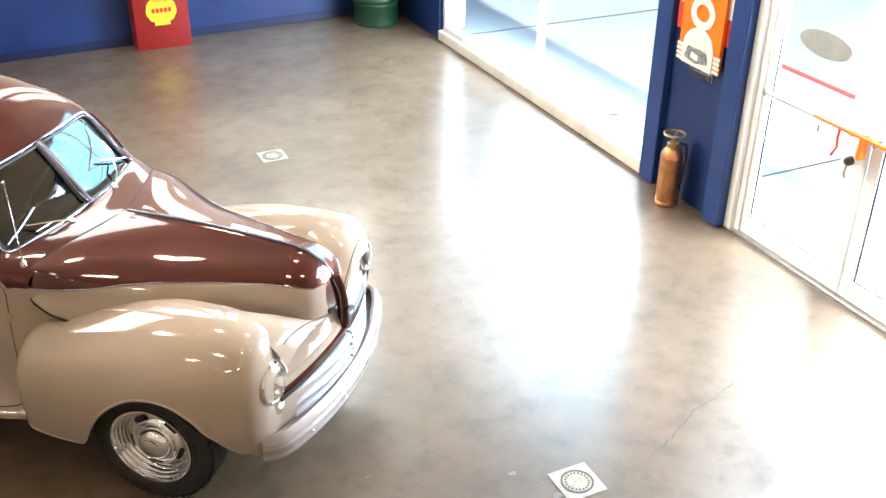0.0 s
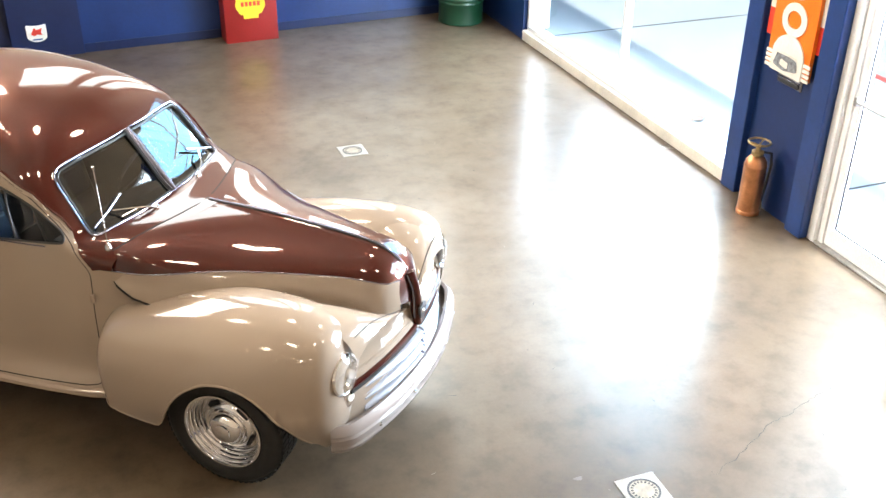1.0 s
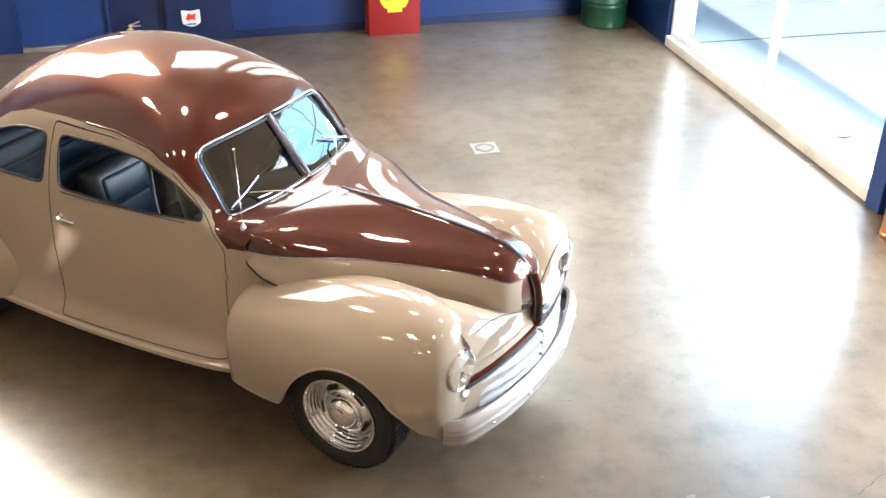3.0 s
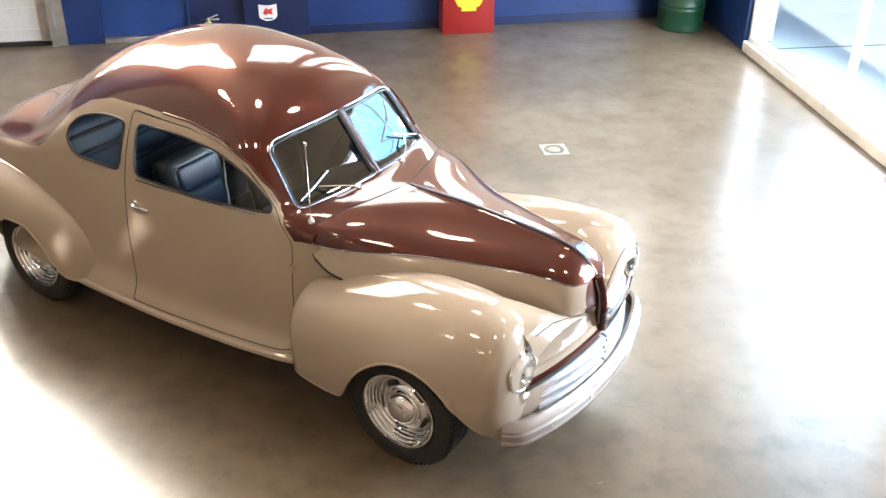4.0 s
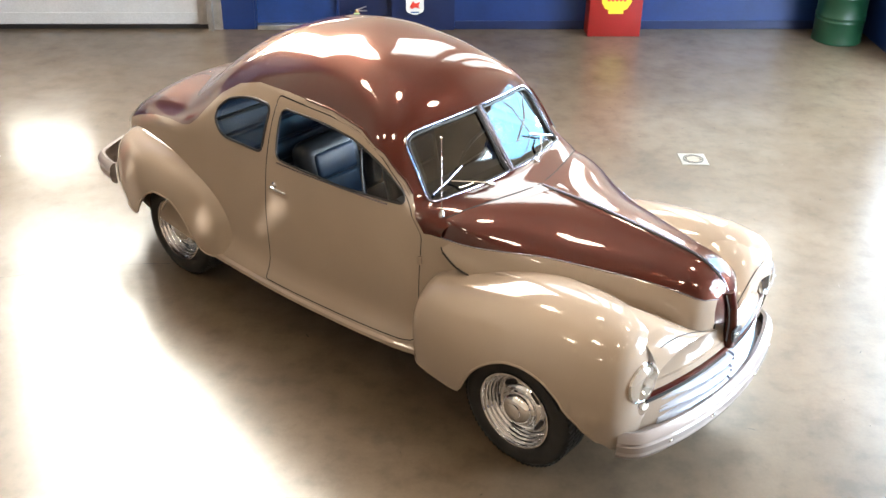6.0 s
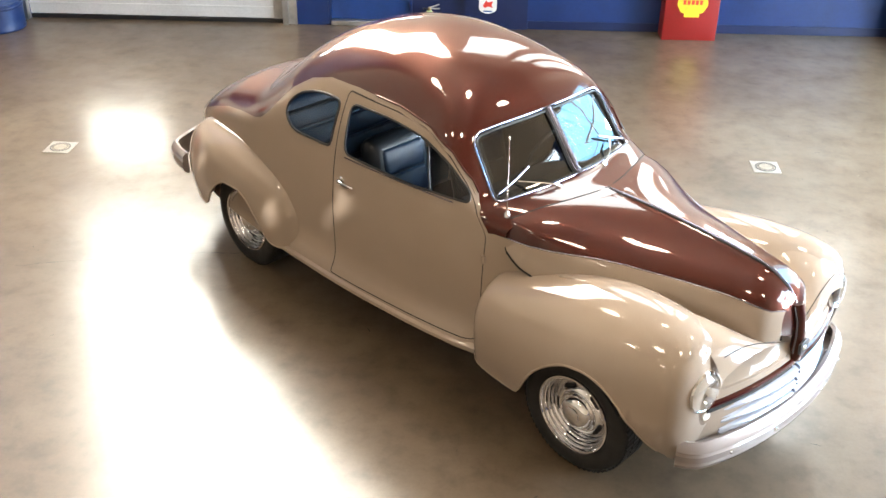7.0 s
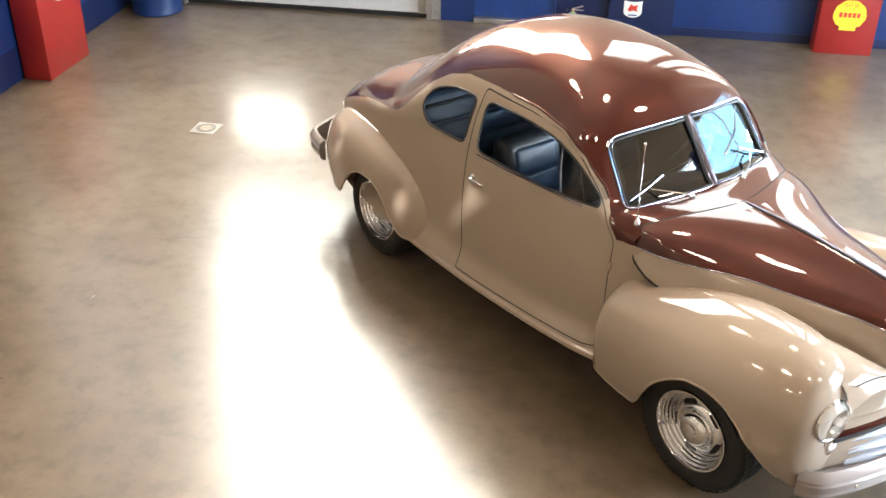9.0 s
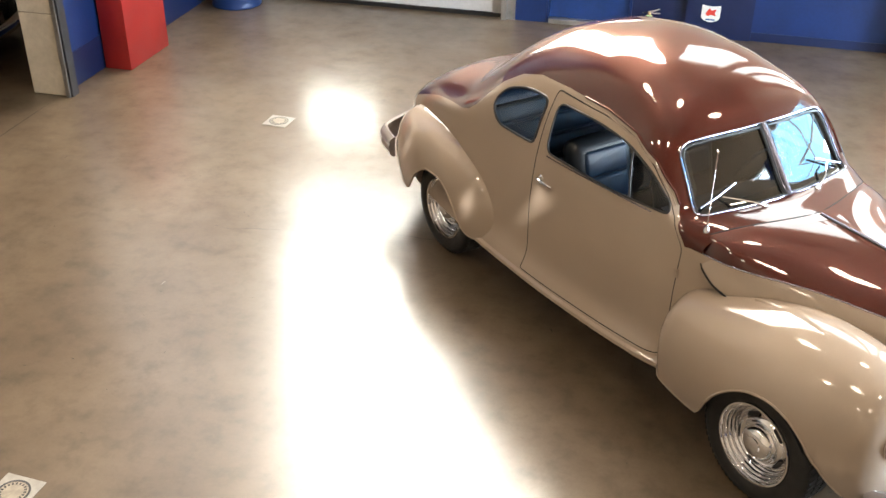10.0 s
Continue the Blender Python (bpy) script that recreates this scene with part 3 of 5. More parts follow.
def rounded(poly, radius, seg=6):
    """A closed outline with its corners rounded; radius is one number or one for each corner."""
    out = []
    n = len(poly)
    for i, p in enumerate(poly):
        r = radius[i] if isinstance(radius, (list, tuple)) else radius
        p, a, b = Vector(p), Vector(poly[i - 1]), Vector(poly[(i + 1) % n])
        u, v = a - p, b - p
        k = min(r, u.length * 0.49, v.length * 0.49)
        if k < 1e-4:
            out.append(tuple(p))
            continue
        s, e = p + u.normalized() * k, p + v.normalized() * k
        for j in range(seg + 1):
            t = j / seg
            q = s * (1 - t) ** 2 + p * 2 * t * (1 - t) + e * t * t
            out.append((q.x, q.y))
    return out


def inside(poly, pts):
    """Which of the points lie inside the polygon."""
    px, py = pts[:, 0], pts[:, 1]
    res = np.zeros(len(pts), bool)
    n = len(poly)
    for i in range(n):
        (x0, y0), (x1, y1) = poly[i], poly[(i + 1) % n]
        if y0 == y1:
            continue
        c = ((y0 > py) != (y1 > py)) & (px < (x1 - x0) * (py - y0) / (y1 - y0) + x0)
        res ^= c
    return res


def patch(surf, outline, holes=(), step=0.035, lift=0.0):
    """A sheet of the surface surf(a, b) inside an outline in a, b, with holes; returns points, normals and triangles."""
    loops = [dense(outline, step)] + [dense(h, step * 0.7) for h in holes]
    edge = np.array([p for lp in loops for p in lp])
    a0, b0 = edge.min(0)
    a1, b1 = edge.max(0)
    ga, gb = np.meshgrid(np.arange(a0 + step / 2, a1, step), np.arange(b0 + step / 2, b1, step))
    grid = np.stack([ga.ravel(), gb.ravel()], 1)
    grid[::2, 1] += step * 0.12
    keep = inside(loops[0], grid)
    for h in loops[1:]:
        keep &= ~inside(h, grid)
    grid = grid[keep]
    if len(grid):
        near = np.array([np.min((edge[:, 0] - p[0]) ** 2 + (edge[:, 1] - p[1]) ** 2) for p in grid])
        grid = grid[near > (step * 0.45) ** 2]
    pts = [Vector(p) for p in np.concatenate([edge, grid])]
    es, o = [], 0
    for lp in loops:
        es += [(o + i, o + (i + 1) % len(lp)) for i in range(len(lp))]
        o += len(lp)
    vs, _, fs, *_ = delaunay_2d_cdt(pts, es, [], 0, 1e-6)
    v2 = np.array([(v.x, v.y) for v in vs])
    cen = np.array([v2[list(f)].mean(0) for f in fs])
    ok = inside(loops[0], cen)
    for h in loops[1:]:
        ok &= ~inside(h, cen)
    tris = [tuple(f) for f, k in zip(fs, ok) if k]
    P, N = [], []
    e = 2e-3
    for a, b in v2:
        p = Vector(surf(a, b))
        n = (Vector(surf(a + e, b)) - Vector(surf(a - e, b))).cross(Vector(surf(a, b + e)) - Vector(surf(a, b - e)))
        n = n.normalized() if n.length > 1e-12 else Vector((0, 0, 1))
        P.append(p + n * lift)
        N.append(n)
    return P, N, tris


def sheet(name, surf, outline, mat, parent, holes=(), step=0.035, lift=0.0, flip=False, mirror=False, label="", both=False):
    """Links patch() as one mesh with true surface normals; mirror: on the other side of the car."""
    P, N, T = patch(surf, outline, holes, step, lift)
    s = -1 if flip else 1
    if both:
        k = len(P)
        P2, N2 = [Vector((p.x, -p.y, p.z)) for p in P], [Vector((n.x, -n.y, n.z)) for n in N]
        P, N, T = P + P2, N + N2, T + [(a + k, c + k, b + k) for a, b, c in T]
    elif mirror:
        P, N = [Vector((p.x, -p.y, p.z)) for p in P], [Vector((n.x, -n.y, n.z)) for n in N]
        T = [(a, c, b) for a, b, c in T]
    if flip:
        T = [(a, c, b) for a, b, c in T]
    me = bpy.data.meshes.new(name)
    me.from_pydata([tuple(p) for p in P], [], T)
    me.materials.append(mat)
    me.polygons.foreach_set("use_smooth", [True] * len(me.polygons))
    me.normals_split_custom_set_from_vertices([tuple(n * s) for n in N])
    ob = new(name, me)
    ob.parent = parent
    if label:
        ob["label"] = label
    return ob


def on_surface(surf, path, lift=0.0, mirror=False):
    """Points of the surface along a path in a, b, raised along the normal."""
    out = []
    e = 2e-3
    for a, b in path:
        p = Vector(surf(a, b))
        n = (Vector(surf(a + e, b)) - Vector(surf(a - e, b))).cross(Vector(surf(a, b + e)) - Vector(surf(a, b - e))).normalized()
        p = p + n * lift
        out.append(Vector((p.x, -p.y, p.z)) if mirror else p)
    return out


# --- main body: sections across the car from the sill (b = 0) over the belt (b = 1) to the roof's middle (b = 2)
belt_z = curve([(1.1, 1.06), (0.75, 1.09), (0.3, 1.115), (-0.4, 1.125), (-1.0, 1.10), (-1.5, 1.02), (-2.0, 0.90), (-2.4, 0.76), (-2.62, 0.62)], 0.08)
belt_y = curve([(1.1, 0.56), (0.95, 0.59), (0.85, 0.63), (0.72, 0.68), (0.6, 0.705), (0.2, 0.745), (-0.3, 0.765), (-0.8, 0.755), (-1.3, 0.72), (-1.8, 0.655), (-2.2, 0.54), (-2.45, 0.37), (-2.6, 0.1)], 0.06)
roof_z = curve([(1.25, 1.205), (1.02, 1.216), (0.95, 1.219), (0.82, 1.226), (0.78, 1.238), (0.66, 1.385), (0.56, 1.515), (0.53, 1.55), (0.44, 1.625), (0.25, 1.725), (0.0, 1.795), (-0.3, 1.822),
                (-0.65, 1.785), (-0.95, 1.685), (-1.2, 1.545), (-1.40, 1.405), (-1.53, 1.318), (-1.64, 1.272), (-1.85, 1.198), (-2.1, 1.078), (-2.3, 0.935), (-2.48, 0.755), (-2.62, 0.60)], 0.02)
# how much earlier the roof falls away at the sides than along the middle, round the back window
roof_tail = curve([(0.5, 0.0), (-0.55, 0.0), (-0.9, 0.08), (-1.2, 0.19), (-1.42, 0.22), (-1.6, 0.14), (-1.85, 0.0), (-2.6, 0.0)], 0.05)
roof_n = curve([(1.25, 2.3), (1.0, 2.6), (0.85, 4.8), (0.7, 6.5), (0.5, 5.5), (0.3, 3.6), (0.0, 3.0), (-0.5, 2.8), (-1.1, 2.6), (-1.6, 2.3), (-2.6, 2.1)], 0.08)
lean = curve([(1.25, 0.0), (0.85, 0.10), (0.6, 0.16), (0.2, 0.16), (-0.8, 0.15), (-1.3, 0.08), (-1.7, 0.0), (-2.6, 0.0)], 0.08)
vee = curve([(1.25, 0.215), (0.985, 0.185), (0.80, 0.125), (0.55, 0.105), (0.3, 0.06), (0.0, 0.0), (-3.0, 0.0)], 0.07)
# the doors flare out over the sill under a soft crease
side_bulge = curve([(0.0, 0.085), (0.12, 0.076), (0.18, 0.060), (0.25, 0.030), (0.33, 0.019), (0.48, 0.022), (0.65, 0.025), (0.85, 0.014), (1.0, 0.0)], 0.022)


def rounded_square(angle, n):
    """A point of the curve |x|^n + |y|^n = 1 in a direction."""
    c, s = math.cos(angle), math.sin(angle)
    k = (abs(c) ** n + abs(s) ** n) ** (-1 / n)
    return max(0.0, c * k), max(0.0, s * k)


def body(a, b):
    """The right half of the body shell; vee sweeps its front back towards the sides."""
    sweep_back = 1.2 * vee(a)
    zb, yb = belt_z(a - sweep_back), belt_y(a - sweep_back)
    if b <= 1.0:
        taper = (1.0 if a < 0.8 else max(0.0, 1.0 - (a - 0.8) * 4)) if a > -1.2 else max(0.3, 1.0 - (-1.2 - a) * 0.25)
        return (a - sweep_back, -(yb + side_bulge(b) * taper), 0.27 + (zb - 0.27) * b)
    over = b - 2.0 if b > 2.0 else 0.0
    c, s = rounded_square((min(b, 2.0) - 1.0) * math.pi / 2, roof_n(a))
    rise = roof_z(a - roof_tail(a) * c ** 1.5) - zb
    return (a - sweep_back * c ** 1.5, -yb * c * (1 - lean(a) * s * rise / 0.6) + over * 0.5, zb + rise * s)


def b_of(a, z):
    """The height parameter at which the side of the body has the height z."""
    lo, hi = 0.0, 2.0
    for _ in range(40):
        mid = (lo + hi) / 2
        lo, hi = (mid, hi) if body(a, mid)[2] < z else (lo, mid)
    return (lo + hi) / 2


def side_at(x, z):
    """The parameters of the point of the body's side at x, z."""
    a = x
    for _ in range(40):
        a += 0.6 * (x - body(a, min(1.6, b_of(a, z)))[0])
    return (a, b_of(a, z))


def front_at(a, y):
    """The parameters of the point of the windshield face and cowl at |y| on the section a."""
    lo, hi = 1.0, 2.0
    for _ in range(36):
        mid = (lo + hi) / 2
        lo, hi = (mid, hi) if -body(a, mid)[1] > y else (lo, mid)
    return (a, lo)


# outlines in x, z on the side of the body
door_win = rounded([(-0.345, 1.205), (0.20, 1.195), (0.60, 1.215), (0.58, 1.265), (0.44, 1.38), (0.25, 1.455), (-0.05, 1.485), (-0.365, 1.485)],
                   [0.06, 0.02, 0.04, 0.05, 0.2, 0.2, 0.1, 0.06])
quarter_win = rounded([(-0.47, 1.205), (-0.455, 1.475), (-0.68, 1.468), (-0.875, 1.405), (-0.965, 1.29), (-0.86, 1.195)], [0.05, 0.06, 0.14, 0.12, 0.11, 0.12])
drip = [(0.735, 1.085), (0.705, 1.13), (0.655, 1.20), (0.565, 1.315), (0.43, 1.435), (0.25, 1.515), (0.0, 1.555), (-0.35, 1.567), (-0.62, 1.555), (-0.80, 1.505), (-0.95, 1.415),
        (-1.06, 1.305), (-1.14, 1.215), (-1.22, 1.155), (-1.30, 1.13), (-1.5, 1.105), (-1.7, 1.07), (-1.9, 1.005), (-2.15, 0.90), (-2.4, 0.76), (-2.58, 0.62)]
door_line = rounded([(0.71, 0.415), (0.725, 1.07), (0.69, 1.125), (0.64, 1.192), (0.552, 1.302), (0.42, 1.42), (0.25, 1.497), (0.0, 1.53), (-0.42, 1.54), (-0.425, 0.405)],
                    [0.03, 0.04, 0.02, 0.02, 0.02, 0.04, 0.04, 0.04, 0.03, 0.02])


def to_side(poly):
    return [side_at(x, z) for x, z in poly]


W_DOOR, W_QUARTER, L_DRIP, L_DOOR = to_side(dense(door_win, 0.04)), to_side(dense(quarter_win, 0.04)), to_side(dense(drip, 0.05, False)), to_side(dense(door_line, 0.05))
# windshield opening, half of it, as section a and |y|
ws = rounded([(0.79, 0.0), (0.835, 0.575), (0.55, 0.535), (0.53, 0.0)], [0.0, 0.06, 0.06, 0.0], 9)
W_SHIELD = [front_at(a, max(y, 0.012)) for a, y in dense(ws, 0.03)]


def grow(poly, d):
    """Moves a closed outline outward by d in its plane (inward where negative)."""
    n = len(poly)
    area = sum(poly[i][0] * poly[(i + 1) % n][1] - poly[(i + 1) % n][0] * poly[i][1] for i in range(n))
    out = []
    for i in range(n):
        t = Vector(poly[(i + 1) % n]) - Vector(poly[i - 1])
        if t.length < 1e-9:
            out.append(poly[i])
            continue
        nrm = Vector((t.y, -t.x)).normalized() * (d if area > 0 else -d)
        out.append((poly[i][0] + nrm.x, poly[i][1] + nrm.y))
    return out


FRONT, TAIL = 0.985, -2.58
maroon_top = [(1.06, 1.0), (FRONT - 0.005, 1.0)] + L_DRIP + [(TAIL, 2.0), (1.06, 2.0)]
lower = [(1.24, 0.12), (1.24, 0.98), (FRONT, 1.0)] + L_DRIP + [(TAIL, 0.12)]
door_in = grow(L_DOOR, -0.005)
door_hole = grow(L_DOOR, 0.002)
for mir in (False, True):
    sheet("roof_half", body, maroon_top, M_MAROON, coupe, [W_SHIELD], 0.04, mirror=mir, label="glossy maroon roof, cowl and tail")
    sheet("body_side", body, lower, M_TAN, coupe, [door_hole, W_QUARTER], 0.04, mirror=mir, label="tan body side")
    door = sheet("door", body, door_in, M_TAN, coupe, [W_DOOR], 0.035, mirror=mir, label="tan door, closed")
    sheet("liner", body, [(0.5, 0.1), (0.5, 1.55), (0.1, 2.0), (-1.5, 2.0), (-1.5, 0.1)], M_CABIN, coupe, [grow(W_DOOR, 0.05), grow(W_QUARTER, 0.04)], 0.09, lift=-0.025, mirror=mir, label="dark cabin lining")
    seam = on_surface(body, dense(L_DOOR, 0.04), -0.006, mir)
    part("door_gap", tube(seam, 0.006, 6, True), M_GAP_SHADE, coupe)
    # glazing and trim
    vent = [(x, z) for x, z in dense(door_win, 0.03) if x > 0.335 - 0.075 * (z - 1.2) / 0.265]
    g = sheet("vent_glass", body, to_side(vent), M_SIDEGLASS, door, [], 0.06, lift=-0.012, mirror=mir)
    g.visible_shadow = False
    part("window_trim", tube(on_surface(body, W_DOOR, 0.0, mir), 0.0065, 6, True), M_BLACK, door, "black rubber window trim")
    part("window_bead", tube(on_surface(body, [side_at(x, 1.187 + 0.006 * x) for x in np.linspace(-0.33, 0.50, 20)], 0.002, mir), 0.0035, 6), M_CHROME_TRIM, door, "bright bead under the window")
    bar = [side_at(0.335 - 0.075 * t, 1.2 + 0.265 * t) for t in (0, 0.25, 0.5, 0.75, 1)]
    part("vent_bar", tube(on_surface(body, bar, -0.008, mir), 0.006, 6), M_DARKSTEEL, door, "dark vent window bar")
    g = sheet("quarter_glass", body, W_QUARTER, M_SIDEGLASS, coupe, [], 0.06, lift=-0.012, mirror=mir)
    g.visible_shadow = False
    part("quarter_trim", tube(on_surface(body, W_QUARTER, 0.0, mir), 0.008, 6, True), M_BLACK, coupe, "black rubber window trim")
    part("drip_rail", tube(on_surface(body, L_DRIP[3:20], 0.004, mir), 0.0065, 6), M_MAROON, coupe, "maroon drip rail")
    part("drip_bead", tube(on_surface(body, [(p[0], p[1] - 0.022) for p in L_DRIP[3:20]], 0.000, mir), 0.004, 6), M_TAN, coupe)
    # windshield half
    g = sheet("windshield", body, W_SHIELD, M_WINDSHIELD, coupe, [], 0.05, lift=-0.012, mirror=mir, label="split windshield glass")
    g.visible_shadow = False
    frame_pts = on_surface(body, W_SHIELD, 0.004, mir)
    part("windshield_rubber", tube(on_surface(body, grow(W_SHIELD, -0.012), -0.002, mir), 0.007, 6, True), M_BLACK, coupe, "black windshield rubber")
    part("windshield_frame", tube(frame_pts, 0.0055, 8, True), M_CHROME_TRIM, coupe, "bright windshield frame")
    # door handle
    hx, hz = -0.345, 1.045
    pa, pb = body(*side_at(hx, hz)), body(*side_at(hx + 0.13, hz - 0.005))
    s = 1 if not mir else -1
    pa, pb = Vector((pa[0], pa[1] * s, pa[2])), Vector((pb[0], pb[1] * s, pb[2]))
    o = Vector((0, -0.035 * s, 0))
    h = part("handle", tube([pa + o * 0.2, pa + o * 0.8, pa.lerp(pb, 0.3) + o, pa.lerp(pb, 0.7) + o * 0.9, pb + o * 0.7], lambda t: 0.011 * (1 - 0.45 * t), 8), M_CHROME, door, "chrome door handle")
    part("escutcheon", lathe([(0.0, 0.012), (0.016, 0.008), (0.02, 0.0)], 14, Matrix.Translation(pa) @ pose(0, 0, 0, 90 * s)), M_CHROME, door)
    part("lock", lathe([(0.0, 0.006), (0.009, 0.004), (0.01, 0.0)], 12, Matrix.Translation(pa + Vector((0.01, 0, -0.055))) @ pose(0, 0, 0, 90 * s)), M_CHROME, door)
    # door hinges on the front seam
    for hz in (0.50, 0.93):
        hp = Vector(body(*side_at(0.724, hz)))
        part("hinge", tube([Vector((hp.x, (hp.y - 0.006) * s, hp.z - 0.022)), Vector((hp.x, (hp.y - 0.009) * s, hp.z)), Vector((hp.x, (hp.y - 0.006) * s, hp.z + 0.022))], 0.011, 8), M_TAN, door, "small tan hinge knuckle")
    # sill panel under the door
    sill = [(x, -(belt_y(x) + 0.064) * s, 0.378) for x in np.linspace(0.74, -0.95, 24)]
    sec = [(-0.08, -0.028), (0.016, -0.026), (0.027, -0.012), (0.025, 0.008), (0.010, 0.018), (-0.06, 0.018)]
    part("sill", sweep(sill, sec, lambda i: (Vector((0, -s, 0)), Vector((0, 0, 1)))), M_TAN, coupe, "tan sill panel")

# centre bar of the windshield
mid_top, mid_bot = Vector(body(*front_at(0.53, 0.001))), Vector(body(*front_at(0.79, 0.001)))
part("windshield_post", tube([mid_bot + Vector((0.006, 0, 0)), mid_top + Vector((0.006, 0, 0))], 0.012, 8), M_CHROME_TRIM, coupe, "bright centre post")

# --- hood: sections from the fender seam (b = 0) over the crown to the middle (b = 1)
hood_y = curve([(0.72, 0.67), (0.93, 0.645), (1.2, 0.54), (1.47, 0.43), (1.73, 0.33), (1.94, 0.262), (2.05, 0.235), (2.105, 0.205), (2.14, 0.14), (2.162, 0.075), (2.178, 0.02)], 0.012)
hood_top = curve([(0.72, 1.238), (0.98, 1.224), (1.3, 1.206), (1.6, 1.183), (1.85, 1.157), (1.98, 1.135), (2.06, 1.10), (2.12, 1.05), (2.155, 0.985), (2.175, 0.90)], 0.012)
hood_low = curve([(0.72, 0.90), (1.0, 0.91), (1.5, 0.915), (1.9, 0.895), (2.05, 0.88), (2.13, 0.86), (2.175, 0.845)], 0.03)
hood_n = curve([(0.7, 2.6), (1.0, 2.6), (1.2, 2.9), (1.45, 3.3), (1.8, 3.3), (2.05, 2.8), (2.175, 2.2)], 0.05)


def cowl_step(b):
    """How far the cowl stands above the hood's back edge."""
    p = hood(0.985, b, False)
    if p[2] < 1.06:
        return 0.0
    a_, y = p[0], -p[1]
    for _ in range(30):
        lo, hi = 1.0, 2.0
        for _ in range(30):
            m_ = (lo + hi) / 2
            lo, hi = (m_, hi) if -body(a_, m_)[1] > y else (lo, m_)
        q = body(a_, lo)
        a_ += 0.7 * (p[0] - q[0])
    return q[2] - p[2]


def hood(a, b, joined=True):
    c, s = rounded_square(min(max(b, 0.0), 1.0) * math.pi / 2, hood_n(a))
    back = 0.205 * max(0.0, min(1.0, (1.5 - a) / 0.5)) ** 1.5
    y, z0, z1 = hood_y(a - back * min(1.0, 0.3 + s)) * c, hood_low(a), hood_top(a)
    flat = max(0.0, min(1.0, (a - 0.985) / 0.42))
    flat = flat * flat * (3 - 2 * flat)
    ridge = 0.008 * math.exp(-(y / 0.02) ** 2) * min(1.0, max(0.0, 2.12 - a) * 6)
    join = COWL_STEP(min(1.0, b)) * max(0.0, min(1.0, (1.42 - a) / 0.435)) ** 2 * (3 - 2 * max(0.0, min(1.0, (1.42 - a) / 0.435))) if joined else 0.0
    return (a - back * c ** 1.5 * min(1.0, 0.2 + s * 1.5), -y + max(0.0, b - 1.0) * 0.4, join + z0 + (z1 - z0) * s + ridge - (0.15 * flat + 0.20 * (1 - flat) * math.exp(-y / 0.20)) * y * min(1.0, max(0.0, 2.13 - a) * 4))


STEPS = [(b, cowl_step(b)) for b in np.linspace(0.0, 1.0, 26)]
COWL_STEP = curve(STEPS, 0.03)


def hood_b(a, z):
    lo, hi = 0.0, 1.0
    for _ in range(36):
        m_ = (lo + hi) / 2
        lo, hi = (m_, hi) if hood(a, m_)[2] < z else (lo, m_)
    return (lo + hi) / 2


h0, h1 = 0.985, 2.172
two = [(a, hood_b(a, curve([(0.9, 1.075), (1.5, 1.068), (2.0, 1.045), (2.18, 0.99)], 0.05)(a))) for a in np.linspace(h0, 2.135, 34)]
HOOD_BACK = [(h0, 0.44), (h0 - 0.012, 0.32), (h0 - 0.008, 0.20), (h0 + 0.03, 0.09), (h0 + 0.10, 0.025), (h0 + 0.20, 0.0)]
for mir in (False, True):
    sheet("hood_top", hood, [(h0, 1.0)] + two + [(2.15, 0.12), (h1, 0.12), (h1, 1.0)], M_MAROON, coupe, [], 0.035, flip=True, mirror=mir, label="glossy maroon hood top")
    sheet("hood_side", hood, HOOD_BACK + [(2.15, 0.0), (2.15, 0.12)] + list(reversed(two)), M_TAN, coupe, [], 0.035, flip=True, mirror=mir, label="tan hood side")
    part("hood_line", tube(on_surface(hood, two, 0.0, mir), 0.0035, 6), M_CHROME_TRIM, coupe, "thin bright line between the colours")
    part("hood_gap", tube(on_surface(hood, dense(HOOD_BACK[2:] + [(2.1, 0.0)], 0.04, False), 0.0, mir), 0.006, 6), M_GAP_SHADE, coupe)
    part("cowl_gap", tube(on_surface(hood, [(h0, b) for b in np.linspace(1.0, 0.46, 16)] + dense(HOOD_BACK[:3], 0.03, False), -0.002, mir), 0.005, 6), M_GAP_SHADE, coupe)
    # apron between hood, cowl and fender
    part("front_edge", tube(on_surface(hood, [(2.15, b) for b in np.linspace(0.0, 0.12, 6)], 0.0, mir), 0.005, 6), M_GAP_SHADE, coupe)
part("hood_strip", tube([Vector(hood(a, 1.0)) + Vector((0, 0.004, 0.001)) for a in np.linspace(1.0, 2.16, 40)], 0.0045, 6), M_CHROME_TRIM, coupe, "bright strip along the hood ridge")
part("hood_hinge_gap", tube([Vector(hood(a, 1.0)) + Vector((0, -0.008, -0.001)) for a in np.linspace(1.0, 2.1, 40)], 0.0045, 6), M_GAP_SHADE, coupe)

